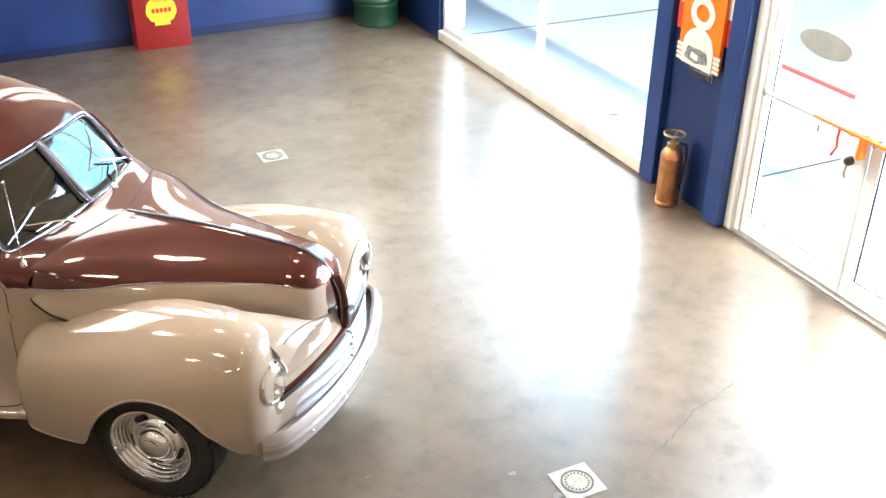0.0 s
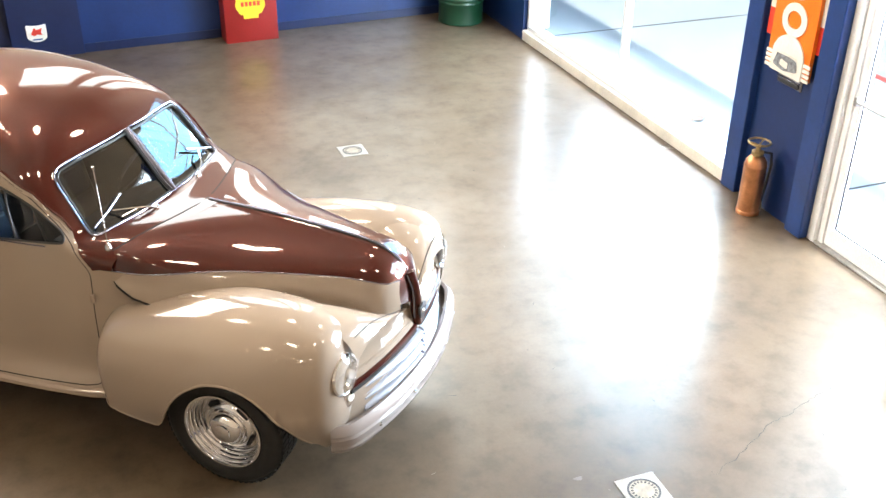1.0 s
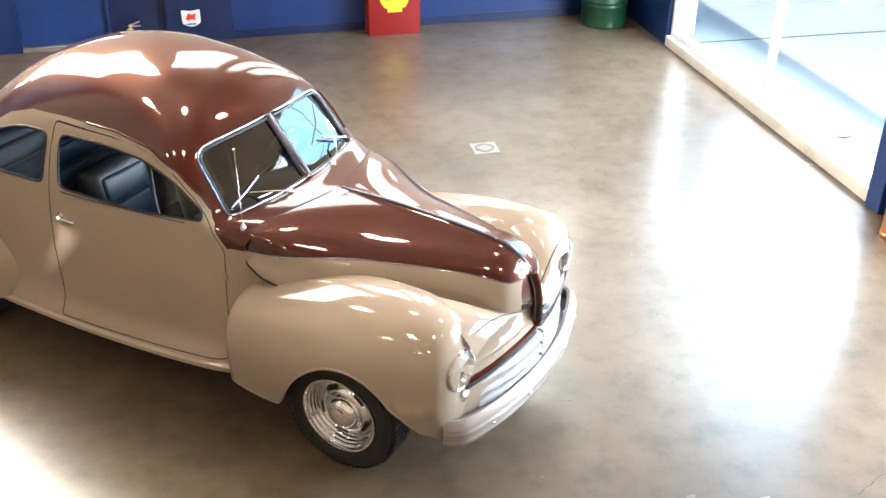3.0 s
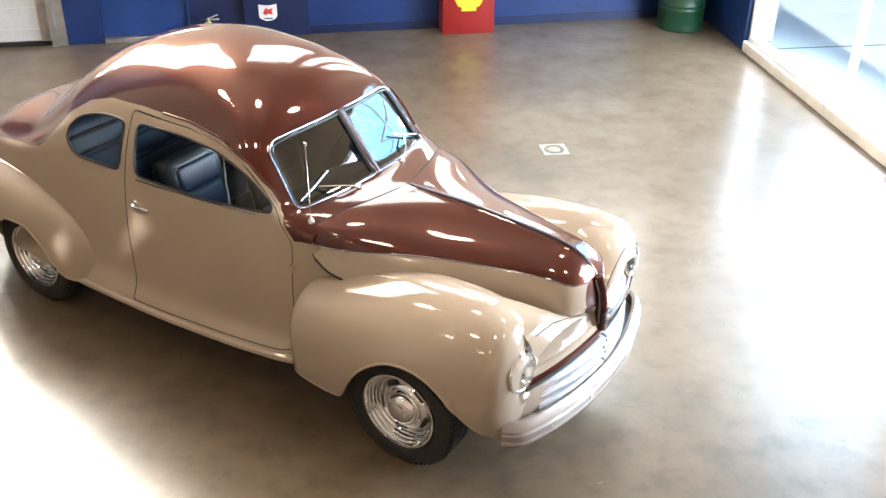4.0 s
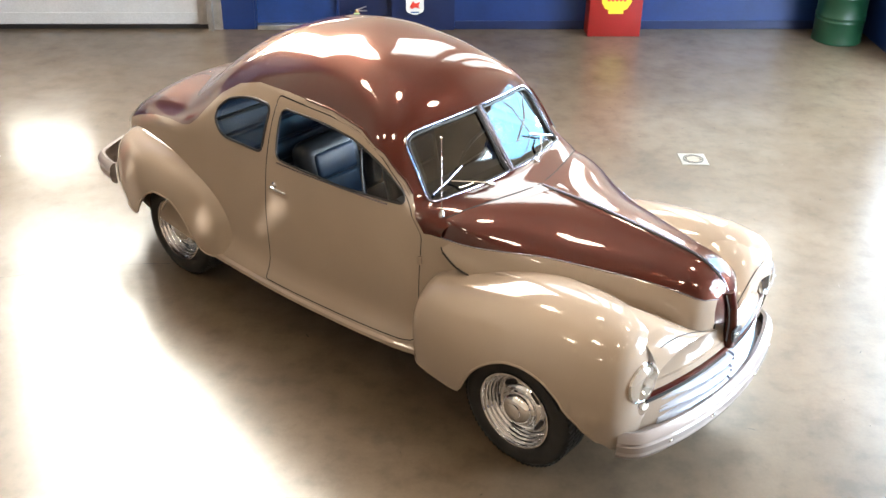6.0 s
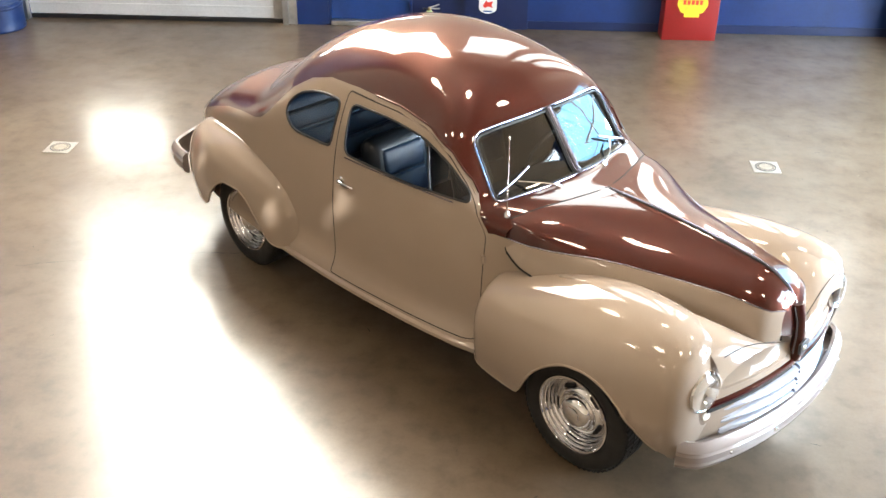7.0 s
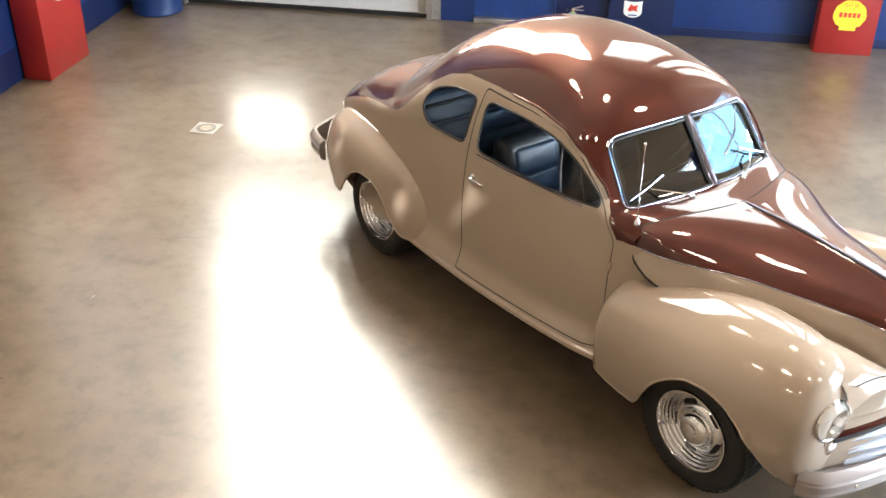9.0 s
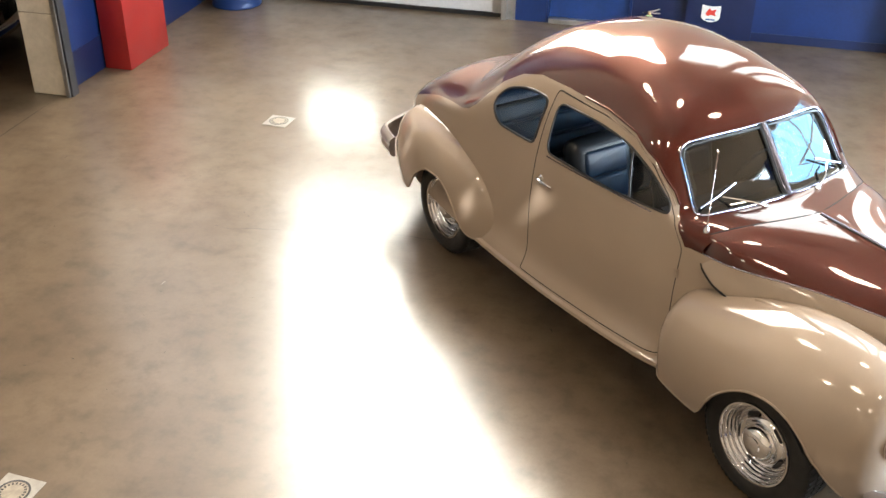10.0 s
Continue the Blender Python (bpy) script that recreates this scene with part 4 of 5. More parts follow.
# --- fenders: closed sections along x
def fender_surface(yc, a_, zc, up, down, n, x0, x1, round_front, round_back, blunt=2.6):
    def surf(a, b):
        th = b * 2 * math.pi                       # 0 outer side, 1/4 top, 1/2 inner side, 3/4 bottom
        f = 1.0
        if a > x1 - round_front:
            f = math.sqrt(max(0.0, 1 - ((a - x1 + round_front) / round_front) ** blunt))
        if a < x0 + round_back:
            f = min(f, max(0.0, 1 - ((x0 + round_back - a) / round_back) ** 2.6) ** 0.5)
        c, s = math.cos(th), math.sin(th)
        m_ = n(a)
        cc, ss = math.copysign(abs(c) ** (2 / m_), c), math.copysign(abs(s) ** (2 / m_), s)
        low = f if a > 1.5 else min(1.0, 0.35 + 0.65 * f)
        z = zc(a) + (up(a) if s > 0 else down(a)) * ss * (f if s > 0 else low)
        spear = 0.012 * math.exp(-((z - 0.60 - 0.05 * (1.95 - a)) / 0.028) ** 2) * max(0.0, min(1.0, (a - 1.62) * 4)) * max(0.0, min(1.0, (2.06 - a) * 12)) if a > 1.6 and c > 0 else 0.0
        return (a, -(yc(a) + a_(a) * cc * f + spear), z)
    return surf


def fender_b(surf, a, z):
    """On the outer lower side of a fender: the parameter at height z."""
    lo, hi = -0.25, 0.25
    for _ in range(36):
        m_ = (lo + hi) / 2
        lo, hi = (m_, hi) if surf(a, m_)[2] < z else (lo, m_)
    return (lo + hi) / 2


front_fender = fender_surface(curve([(0.7, 0.53), (1.0, 0.53), (1.44, 0.535), (1.8, 0.56), (2.1, 0.60)]), curve([(0.7, 0.27), (0.82, 0.33), (1.0, 0.35), (1.44, 0.365), (1.75, 0.33), (1.95, 0.265), (2.1, 0.20)]),
                              curve([(0.7, 0.60), (1.44, 0.64), (1.9, 0.69), (2.1, 0.72)]), curve([(0.7, 0.255), (0.9, 0.30), (1.2, 0.355), (1.5, 0.39), (1.8, 0.37), (2.0, 0.305), (2.12, 0.25)]),
                              curve([(0.7, 0.52), (1.44, 0.52), (1.9, 0.42), (2.1, 0.34)]), curve([(0.7, 2.3), (1.1, 2.0), (1.44, 1.95), (1.8, 2.0), (2.1, 2.3)]), 0.70, 2.095, 0.20, 0.17, 4.6)
rear_fender = fender_surface(curve([(-0.7, 0.56), (-1.44, 0.60), (-2.0, 0.55), (-2.45, 0.45)]), curve([(-0.7, 0.26), (-0.95, 0.295), (-1.44, 0.315), (-2.0, 0.275), (-2.45, 0.18)]),
                             curve([(-0.7, 0.50), (-1.44, 0.56), (-2.0, 0.58), (-2.45, 0.56)]), curve([(-0.7, 0.26), (-1.1, 0.35), (-1.5, 0.38), (-2.0, 0.34), (-2.45, 0.2)]),
                             curve([(-2.45, 0.30), (-1.44, 0.46), (-0.7, 0.40)]), curve([(-2.45, 2.2), (-1.44, 2.4), (-0.7, 2.5)]), -2.31, -0.70, 0.35, 0.55)


# lower edges in x, z, with the wheel openings, from back to front
FRONT_EDGE = [(0.735, 0.405), (0.9, 0.375), (1.06, 0.348), (1.11, 0.345), (1.145, 0.385), (1.20, 0.49), (1.28, 0.605), (1.37, 0.685), (1.47, 0.733), (1.57, 0.745), (1.67, 0.727), (1.76, 0.672), (1.84, 0.585),
              (1.91, 0.50), (1.96, 0.455), (1.99, 0.435)]
REAR_EDGE = [(-1.92, 0.39), (-1.84, 0.385), (-1.77, 0.39), (-1.70, 0.435), (-1.62, 0.535), (-1.53, 0.63), (-1.42, 0.685), (-1.30, 0.68), (-1.20, 0.635), (-1.11, 0.535), (-1.04, 0.425), (-0.99, 0.380),
             (-0.93, 0.372), (-0.82, 0.385), (-0.72, 0.395)]
ff_low = [(a, fender_b(front_fender, a, curve(FRONT_EDGE, 0.012)(a))) for a in np.linspace(0.735, 1.99, 50)] + [(2.02, -0.24), (2.05, -0.25), (2.088, -0.25)]
rf_low = [(-2.30, -0.08), (-2.23, -0.11), (-2.12, -0.14), (-2.0, -0.155)]
rf_low += [(a, fender_b(rear_fender, a, curve(REAR_EDGE, 0.012)(a))) for a in np.linspace(-1.92, -0.72, 46)]
for mir in (False, True):
    s = -1 if mir else 1
    sheet("front_fender", front_fender, ff_low + [(2.088, 0.75), (2.02, 0.75), (1.88, 0.62), (0.71, 0.5)], M_TAN, coupe, [], 0.03, mirror=mir, label="bulging tan front fender")
    sheet("rear_fender", rear_fender, rf_low + [(-0.71, 0.5), (-2.30, 0.5)], M_TAN, coupe, [], 0.03, mirror=mir, label="bulging tan rear fender")
    for surf, low in ((front_fender, ff_low[1:-4]), (rear_fender, rf_low[4:-1])):
        part("fender_lip", tube(on_surface(surf, low, -0.004, mir), 0.008, 6), M_TAN, coupe)
    # dark wheel housing: the upper half of a drum
    for xc in (1.44, -1.42):
        bm = bmesh.new()
        rows = []
        for k in range(19):
            t = radians((38 if xc > 0 else 22) + (118 if xc > 0 else 108) * k / 18)
            rows.append([bm.verts.new((xc + r * math.cos(t), -y * s, 0.31 + r * math.sin(t))) for r, y in ((0.41, 0.84 if xc > 0 else 0.86), (0.41, 0.45), (0.02, 0.45))])
        for a, b in zip(rows, rows[1:]):
            for j in range(2):
                bm.faces.new((a[j], a[j + 1], b[j + 1], b[j]))
        part("wheel_housing", bm, M_CABIN, coupe, "black wheel housing")
    # catwalk between hood and fender
    def catwalk(a, b):
        y = hood_y(a) - 0.012 + (0.60 - hood_y(a)) * b
        end = 2.135 - 0.055 * b
        zf = front_fender(min(a, 2.0), 0.25)[2] - 0.012
        z = hood_low(a) - 0.004 + (zf - hood_low(a)) * b + 0.045 * math.sin(math.pi * b)
        d = max(0.0, a - (end - 0.15)) / 0.15
        return (a, -y, z - (0.010 + 0.055 * b) * d ** 3)
    sheet("catwalk", catwalk, [(1.15, 0.0), (2.165, 0.0), (2.125, 1.0), (1.15, 1.0)], M_TAN, coupe, [], 0.04, flip=True, mirror=mir, label="tan panel between hood and fender")
    part("catwalk_gap", tube(on_surface(catwalk, [(2.135 - 0.055 * t, t) for t in np.linspace(0.0, 0.85, 14)], -0.001, mir), 0.0025, 6), M_GAP_SHADE, coupe)


# --- front end
def grille_panel(a, b):
    """The face between the fenders: a across (-1 to 1), b upward."""
    y = -0.63 * a
    z = 0.40 + 0.50 * b
    x = 2.165 - 0.125 * abs(a) ** 2.0 - 0.05 * max(0.0, b - 0.6) / 0.4 + 0.02 * math.sin(b * math.pi) - 1.1 * max(0.0, b - 0.80 + 0.22 * abs(a)) ** 1.3
    return (x, y, z)


sheet("nose_panel", grille_panel, [(-1, 0.0), (1, 0.0), (1, 0.72), (0.84, 0.84), (0.42, 1.0), (0.0, 1.0), (-0.42, 1.0), (-0.84, 0.84), (-1, 0.72)], M_TAN, coupe, [], 0.06, lift=-0.012, flip=False, label="tan nose panel above the grille")
part("prow", tube([(2.15, 0, 1.015), (2.172, 0, 0.95), (2.186, 0, 0.87), (2.188, 0, 0.78), (2.185, 0, 0.715)], lambda t: 0.028 + 0.006 * t, 10), M_MAROON, coupe, "maroon prow strip")
for s in (1, -1):
    part("prow_edge", tube([(2.15, 0.03 * s, 1.01), (2.178, 0.031 * s, 0.94), (2.19, 0.032 * s, 0.86), (2.192, 0.034 * s, 0.76)], 0.006, 6), M_CHROME_TRIM, coupe, "bright edge of the prow")
em = part("emblem", slab([(x, y) for x, y in rounded([(-0.045, 0.03), (0.0, 0.045), (0.045, 0.03), (0.035, -0.03), (0.0, -0.055), (-0.035, -0.03)], 0.012)], 0, 0.014,
                         pose(2.215, 0, 0.80, 90, 0, 90), 0.003), M_DARKSTEEL, coupe, "dark shield-shaped nose emblem")
part("emblem_bar", box(2.21, 2.232, -0.02, 0.02, 0.785, 0.81, 0.004), M_CHROME, em)
# maroon moulding over the grille, with a black tube standing in for its shadow
for s in (1, -1):
    path = [Vector(grille_panel(-s * t, 0.62 - 0.06 * abs(t) ** 2)) + Vector((0.012, 0, 0)) for t in np.linspace(0.05, 0.95, 16)]
    part("grille_surround", tube(path, 0.016, 8), M_MAROON, coupe, "dark maroon moulding over the grille")
    part("grille_shadow", tube([p + Vector((0.0, 0, -0.028)) for p in path], 0.014, 6), M_GAP_SHADE, coupe)
    path = [Vector(grille_panel(-s * t, 0.70 - 0.07 * abs(t) ** 2)) + Vector((0.004, 0, 0)) for t in np.linspace(0.06, 0.93, 16)]
    part("nose_bead", tube(path, 0.012, 8), M_TAN, coupe)
# three broad grille bars, pale silver, each with a grooved face
for k in range(3):
    z = 0.655 - k * 0.072
    for s in (1, -1):
        path = [Vector((2.205 - 0.115 * t ** 2, 0.50 * t * -s, z - 0.02 * t * t)) for t in np.linspace(0.02, 1.0, 20)]
        sec = [(-0.03, 0.030), (0.012, 0.027), (0.028, 0.014), (0.018, 0.004), (0.030, -0.006), (0.024, -0.020), (-0.03, -0.034)]
        part("grille_bar", sweep(path, sec, lambda i: (Vector((1, 0, 0)), Vector((0, 0, 1)))), M_SILVER, coupe, "pale silver grooved grille bar")
# black sheet put in for the shade between the bars
part("grille_back", sweep([(2.15 - 0.115 * t * t, 0.52 * t, 0.57) for t in np.linspace(-1, 1, 24)], [(-0.03, 0.14), (0.0, 0.14), (0.0, -0.14), (-0.03, -0.14)],
                          lambda i: (Vector((1, 0, 0)), Vector((0, 0, 1)))), M_GAP_SHADE, coupe, "black sheet standing in for the shade behind the grille")
# splash pan between grille and bumper
pan = [(2.20 - 0.16 * t * t, 0.70 * t, 0.445) for t in np.linspace(-1, 1, 30)]
part("splash_pan", sweep(pan, [(-0.10, 0.03), (-0.02, 0.035), (0.045, 0.012), (0.06, -0.03), (-0.10, -0.06)], lambda i: (Vector((1, 0, 0)), Vector((0, 0, 1)))), M_TANGREY, coupe, "tan splash pan behind the bumper")
for t in (-0.75, -0.5, -0.25, 0.0, 0.25, 0.5, 0.75):
    p = Vector((2.235 - 0.16 * t * t, 0.70 * t, 0.472))
    part("pan_bolt", lathe([(0.0, 0.006), (0.007, 0.004), (0.008, -0.004)], 10, Matrix.Translation(p)), M_CHROME, coupe)


def bumper(name, sign, x_mid, x_end, y_end, z, label, wrap):
    """A ribbed blade bumper, bowed ahead and curled round at its ends."""
    path, ax = [], []
    n = 40
    for i in range(n + 1):
        t = -1 + 2 * i / n
        d = abs(t) ** 2.2
        curl = max(0.0, abs(t) - 0.86) / 0.14
        path.append(Vector((sign * (x_mid - (x_mid - x_end) * d - wrap * curl ** 2), y_end * t * (1 - 0.03 * curl ** 2), z)))
    for i in range(n + 1):
        tg = (path[min(n, i + 1)] - path[max(0, i - 1)]).normalized()
        nrm = Vector((tg.y, -tg.x, 0)).normalized()
        if nrm.x * sign < 0:
            nrm = -nrm
        ax.append((nrm, Vector((0, 0, 1))))
    sec = [(-0.02, 0.075), (0.0, 0.082), (0.022, 0.066), (0.035, 0.04), (0.026, 0.03), (0.037, 0.02), (0.038, -0.012), (0.027, -0.022), (0.034, -0.034), (0.028, -0.055), (0.006, -0.074), (-0.012, -0.074), (-0.012, 0.06)]
    return part(name, sweep(path, sec, lambda i: ax[i]), M_TANGREY, coupe, label), path


fb, fpath = bumper("front_bumper", 1, 2.245, 2.085, 0.755, 0.445, "pale tan ribbed front bumper", 0.05)
for i in (6, 14, 26, 34):
    p = fpath[i] + Vector((0.036, 0, 0.0))
    part("bumper_bolt", lathe([(0.0, 0.010), (0.009, 0.007), (0.012, 0.0)], 12, Matrix.Translation(p) @ pose(0, 0, 0, 0, 90, 0)), M_CHROME, fb, "small chrome bolt")
rb, rpath = bumper("rear_bumper", -1, 2.58, 2.335, 0.782, 0.53, "pale ribbed rear bumper", 0.20)
for s in (1, -1):
    part("bumper_arm", tube([(2.0, 0.42 * s, 0.38), (2.13, 0.42 * s, 0.40)], 0.02, 8), M_DARKSTEEL, fb)
    part("bumper_arm", tube([(-2.2, 0.42 * s, 0.46), (-2.45, 0.42 * s, 0.48)], 0.02, 8), M_DARKSTEEL, rb)

# headlights and parking lights
for s in (1, -1):
    c = Matrix.Translation((2.046, -0.637 * s, 0.782)) @ pose(0, 0, 0, 0, 84, -7 * s)
    hl = part("headlight", lathe([(0.062, -0.05), (0.104, -0.02), (0.110, 0.012), (0.106, 0.028), (0.098, 0.032), (0.094, 0.026)], 36, c), M_TAN, coupe, "tan headlight bezel")
    part("rim", lathe([(0.103, 0.02), (0.106, 0.036), (0.098, 0.044), (0.092, 0.036)], 36, c), M_CHROME, hl, "chrome headlight rim")
    part("reflector", lathe([(0.093, 0.034), (0.075, 0.0), (0.04, -0.03), (0.0, -0.042)], 32, c), M_CHROME, hl, "bright reflector bowl")
    part("lens", lathe([(0.095, 0.036), (0.08, 0.054), (0.05, 0.066), (0.0, 0.071)], 32, c), M_LENS, hl, "clear domed lens").visible_shadow = False
    part("bulb", lathe([(0.0, 0.01), (0.014, 0.0), (0.016, -0.03)], 12, c), M_OFFWHITE, hl)
    c = Matrix.Translation((2.062, -0.59 * s, 0.625)) @ pose(0, 0, 0, 0, 86, -14 * s)
    pk = part("parking_light", lathe([(0.036, -0.03), (0.042, 0.0), (0.040, 0.014), (0.034, 0.018)], 24, c), M_CHROME, coupe, "round chrome parking light")
    part("lens", lathe([(0.034, 0.014), (0.024, 0.026), (0.0, 0.031)], 20, c), M_OFFWHITE, pk, "white lens")


# --- wheels
def wheel(x, side, r=0.333, w=0.205):
    """Tyre, chrome slotted rim, cap; the axle along y, the face outward."""
    c = Matrix.Translation((x, -side * 0.655, r)) @ pose(0, 0, 0, 90 * side)
    ob = new("wheel")
    ob.parent = coupe
    ob.matrix_local = c
    ob["label"] = "black tyre on a slotted chrome wheel"
    h = w / 2
    prof = [(0.215, -h + 0.02), (0.24, -h), (0.295, -h + 0.004), (0.318, -h + 0.02), (r, -h + 0.05), (r, h - 0.05), (0.32, h - 0.018), (0.302, h - 0.004), (0.272, h), (0.236, h - 0.006), (0.222, h - 0.016), (0.212, h - 0.03)]
    ty = part("tyre", lathe(prof, 56), M_RUBBER, ob, "black radial tyre")
    bm = bmesh.new()
    for k in range(64):
        a = 2 * math.pi * k / 64
        for j, off in ((-1, 0.0), (0, 0.5), (1, 0.0)):
            q = bmesh.ops.create_cube(bm, size=1.0)["verts"]
            bmesh.ops.scale(bm, vec=(0.009, 0.023, 0.046), verts=q)
            m = Matrix.Rotation(a + off * 2 * math.pi / 64, 4, "Z") @ Matrix.Translation((r + 0.001, 0, j * 0.055)) @ Matrix.Rotation(radians(18 * (j if j else 1)), 4, "X")
            bmesh.ops.transform(bm, matrix=m, verts=q)
    part("tread", bm, M_RUBBER, ty, smooth=False)
    part("rim", lathe([(0.214, -0.06), (0.216, 0.085), (0.222, 0.092), (0.219, 0.098), (0.211, 0.098), (0.207, 0.090), (0.206, 0.074), (0.199, 0.076), (0.195, 0.070), (0.194, 0.054), (0.187, 0.056), (0.183, 0.050), (0.182, 0.032),
                       (0.176, 0.034), (0.171, 0.028), (0.169, 0.006), (0.163, 0.006), (0.157, 0.0), (0.150, -0.004)], 64), M_CHROME, ob, "stepped chrome trim ring")
    part("disc", lathe([(0.160, -0.002), (0.150, 0.022), (0.134, 0.046), (0.118, 0.052), (0.106, 0.044), (0.0, 0.044)], 56), M_CHROME, ob, "chrome wheel disc")
    for k in range(5):
        a = 2 * math.pi * k / 5 + 0.5
        bm = slab(rounded([(-0.04, -0.014), (0.04, -0.014), (0.036, 0.014), (-0.036, 0.014)], 0.012, 4), 0, 0.004,
                  Matrix.Rotation(a, 4, "Z") @ Matrix.Translation((0.0, 0.139, 0.0385)) @ Matrix.Rotation(radians(-52), 4, "X"))
        part("slot", bm, M_GAP_SHADE, ob, "dark oval slot")
    part("cap", lathe([(0.104, 0.044), (0.106, 0.058), (0.100, 0.066), (0.094, 0.064), (0.090, 0.072), (0.080, 0.086), (0.062, 0.096), (0.046, 0.099), (0.044, 0.104), (0.036, 0.107), (0.0, 0.108)], 48), M_CHROME, ob, "domed chrome cap")
    return ob


for x in (1.433, -1.448):
    for side in (1, -1):
        wheel(x, side)
part("chassis", box(-2.2, 2.0, -0.5, 0.5, 0.20, 0.34, 0.03), M_CABIN, coupe, "dark underbody")
part("firewall", box(0.62, 0.66, -0.62, 0.62, 0.3, 1.12, 0.01), M_CABIN, coupe)
part("cabin_floor", box(-1.45, 0.62, -0.68, 0.68, 0.33, 0.36, 0.005), M_CABIN, coupe, "dark carpet")

# --- wipers, antenna, mirror studs
for s in (1, -1):
    base = Vector(body(*front_at(0.835, 0.20)))
    base = Vector((base.x, base.y * s, base.z - 0.004))
    wp = part("wiper", lathe([(0.016, -0.01), (0.016, 0.012), (0.009, 0.02), (0.0, 0.022)], 12, Matrix.Translation(base)), M_CHROME, coupe, "chrome wiper pivot")
    q = Vector(body(*front_at(0.735, 0.40)))
    q = Vector((q.x + 0.018, q.y * s, q.z))
    part("arm", tube([base + Vector((0, 0, 0.012)), base.lerp(q, 0.5) + Vector((0.02, 0, 0.015)), q], 0.0055, 6), M_CHROME, wp)
    e0, e1 = Vector(body(*front_at(0.765, 0.535))), Vector(body(*front_at(0.70, 0.30)))
    bl = [Vector((p.x + 0.014, p.y * s, p.z)) for p in (e0, e0.lerp(e1, 0.5) + Vector((0.006, 0, 0)), e1)]
    part("blade", tube(bl, 0.006, 6), M_CHROME_TRIM, wp)
p0 = Vector(body(*front_at(0.955, 0.585)))
an = part("antenna", lathe([(0.019, -0.02), (0.018, 0.004), (0.012, 0.014), (0.007, 0.02), (0.006, 0.035)], 14, Matrix.Translation(p0)), M_CHROME, coupe, "chrome aerial on the cowl")
part("mast", tube([p0 + Vector((0, 0, 0.02)), p0 + Vector((-0.004, 0.0, 0.17)), p0 + Vector((-0.008, 0.0, 0.42))], 0.0032, 6), M_CHROME, an)
part("tip", lathe([(0.0, 0.008), (0.006, 0.004), (0.006, -0.01), (0.0, -0.012)], 8, Matrix.Translation(p0 + Vector((-0.008, 0, 0.43)))), M_CHROME, an)

# --- cabin
def cushion(name, x0, x1, y0, y1, z0, z1, tilt, parent, label="", puff=0.06, at=(0, 0, 0)):
    bm = box(x0, x1, y0, y1, z0, z1, puff, 4)
    bmesh.ops.rotate(bm, cent=at, matrix=Matrix.Rotation(radians(tilt), 3, "Y"), verts=bm.verts)
    return part(name, bm, M_BLUELEATHER, parent, label)


for s in (1, -1):
    y0, y1 = (-0.57, -0.11) if s > 0 else (0.11, 0.57)
    st = cushion("front_seat", -0.30, 0.22, y0, y1, 0.40, 0.62, -4, coupe, "dark blue leather front seat", 0.05, (0, 0, 0.5))
    bk_ = cushion("backrest", -0.33, -0.16, y0, y1, 0.55, 1.23, -14, st, "black-edged seat back", 0.08, (-0.25, 0, 0.6))
    bk_.data.materials[0] = M_BLACKLEATHER
    for k in range(3):
        cushion("pleat", -0.20, -0.145, y0 + 0.07, y1 - 0.07, 0.66 + 0.165 * k, 0.825 + 0.165 * k, -14, st, "", 0.025, (-0.25, 0, 0.6))
rs = cushion("rear_seat", -1.15, -0.72, -0.6, 0.6, 0.45, 0.72, -5, coupe, "dark blue leather rear seat", 0.06, (-0.9, 0, 0.6))
cushion("backrest", -1.28, -1.08, -0.6, 0.6, 0.62, 1.20, -20, rs, "", 0.06, (-1.2, 0, 0.7))
for k in range(3):
    cushion("pleat", -1.12, -1.06, -0.55, 0.55, 0.70 + 0.14 * k, 0.83 + 0.14 * k, -20, rs, "", 0.025, (-1.2, 0, 0.7))
part("dashboard", sweep([(0.50, y, 1.12) for y in np.linspace(-0.62, 0.62, 8)], [(0.1, 0.05), (-0.02, 0.06), (-0.07, 0.02), (-0.06, -0.16), (0.1, -0.2)], lambda i: (Vector((1, 0, 0)), Vector((0, 0, 1)))), M_CABIN, coupe, "dark dashboard")
part("package_shelf", box(-1.6, -1.2, -0.6, 0.6, 1.10, 1.13, 0.01), M_CABIN, coupe)
ring = [(0.28 + 0.075 * math.sin(t), 0.36 + 0.19 * math.cos(t), 1.10 + 0.17 * math.sin(t)) for t in (2 * math.pi * i / 36 for i in range(36))]
sw = part("steering_wheel", tube(ring, 0.012, 8, True), M_CABIN, coupe, "dark steering wheel")
for t in (math.pi * 0.5, math.pi * 1.17, math.pi * 1.83):
    part("spoke", tube([(0.30, 0.36, 1.09), (0.28 + 0.075 * math.sin(t), 0.36 + 0.19 * math.cos(t), 1.10 + 0.17 * math.sin(t))], 0.008, 6), M_CHROME, sw)
part("column", tube([(0.30, 0.36, 1.09), (0.62, 0.36, 0.90)], 0.022, 8), M_TAN, sw)
part("rear_mirror", box(0.42, 0.44, -0.11, 0.11, 1.44, 1.50, 0.008), M_CHROME, coupe, "inside mirror")


# ---- things in the hall ----
def cabinet(name, label, m, w, d, h, logo):
    """A tall painted steel cabinet with a plinth edge and an emblem on its face; local y points to its back."""
    ob = thing(name, label, "cabinet", m)
    part("body", box(-w / 2, w / 2, 0, d, 0.0, h, 0.008, 2), M_RED, ob)
    part("plinth", box(-w / 2 + 0.01, w / 2 - 0.01, 0.012, d - 0.01, 0.0, 0.012), M_BLACK, ob)
    logo(ob, w)
    return ob


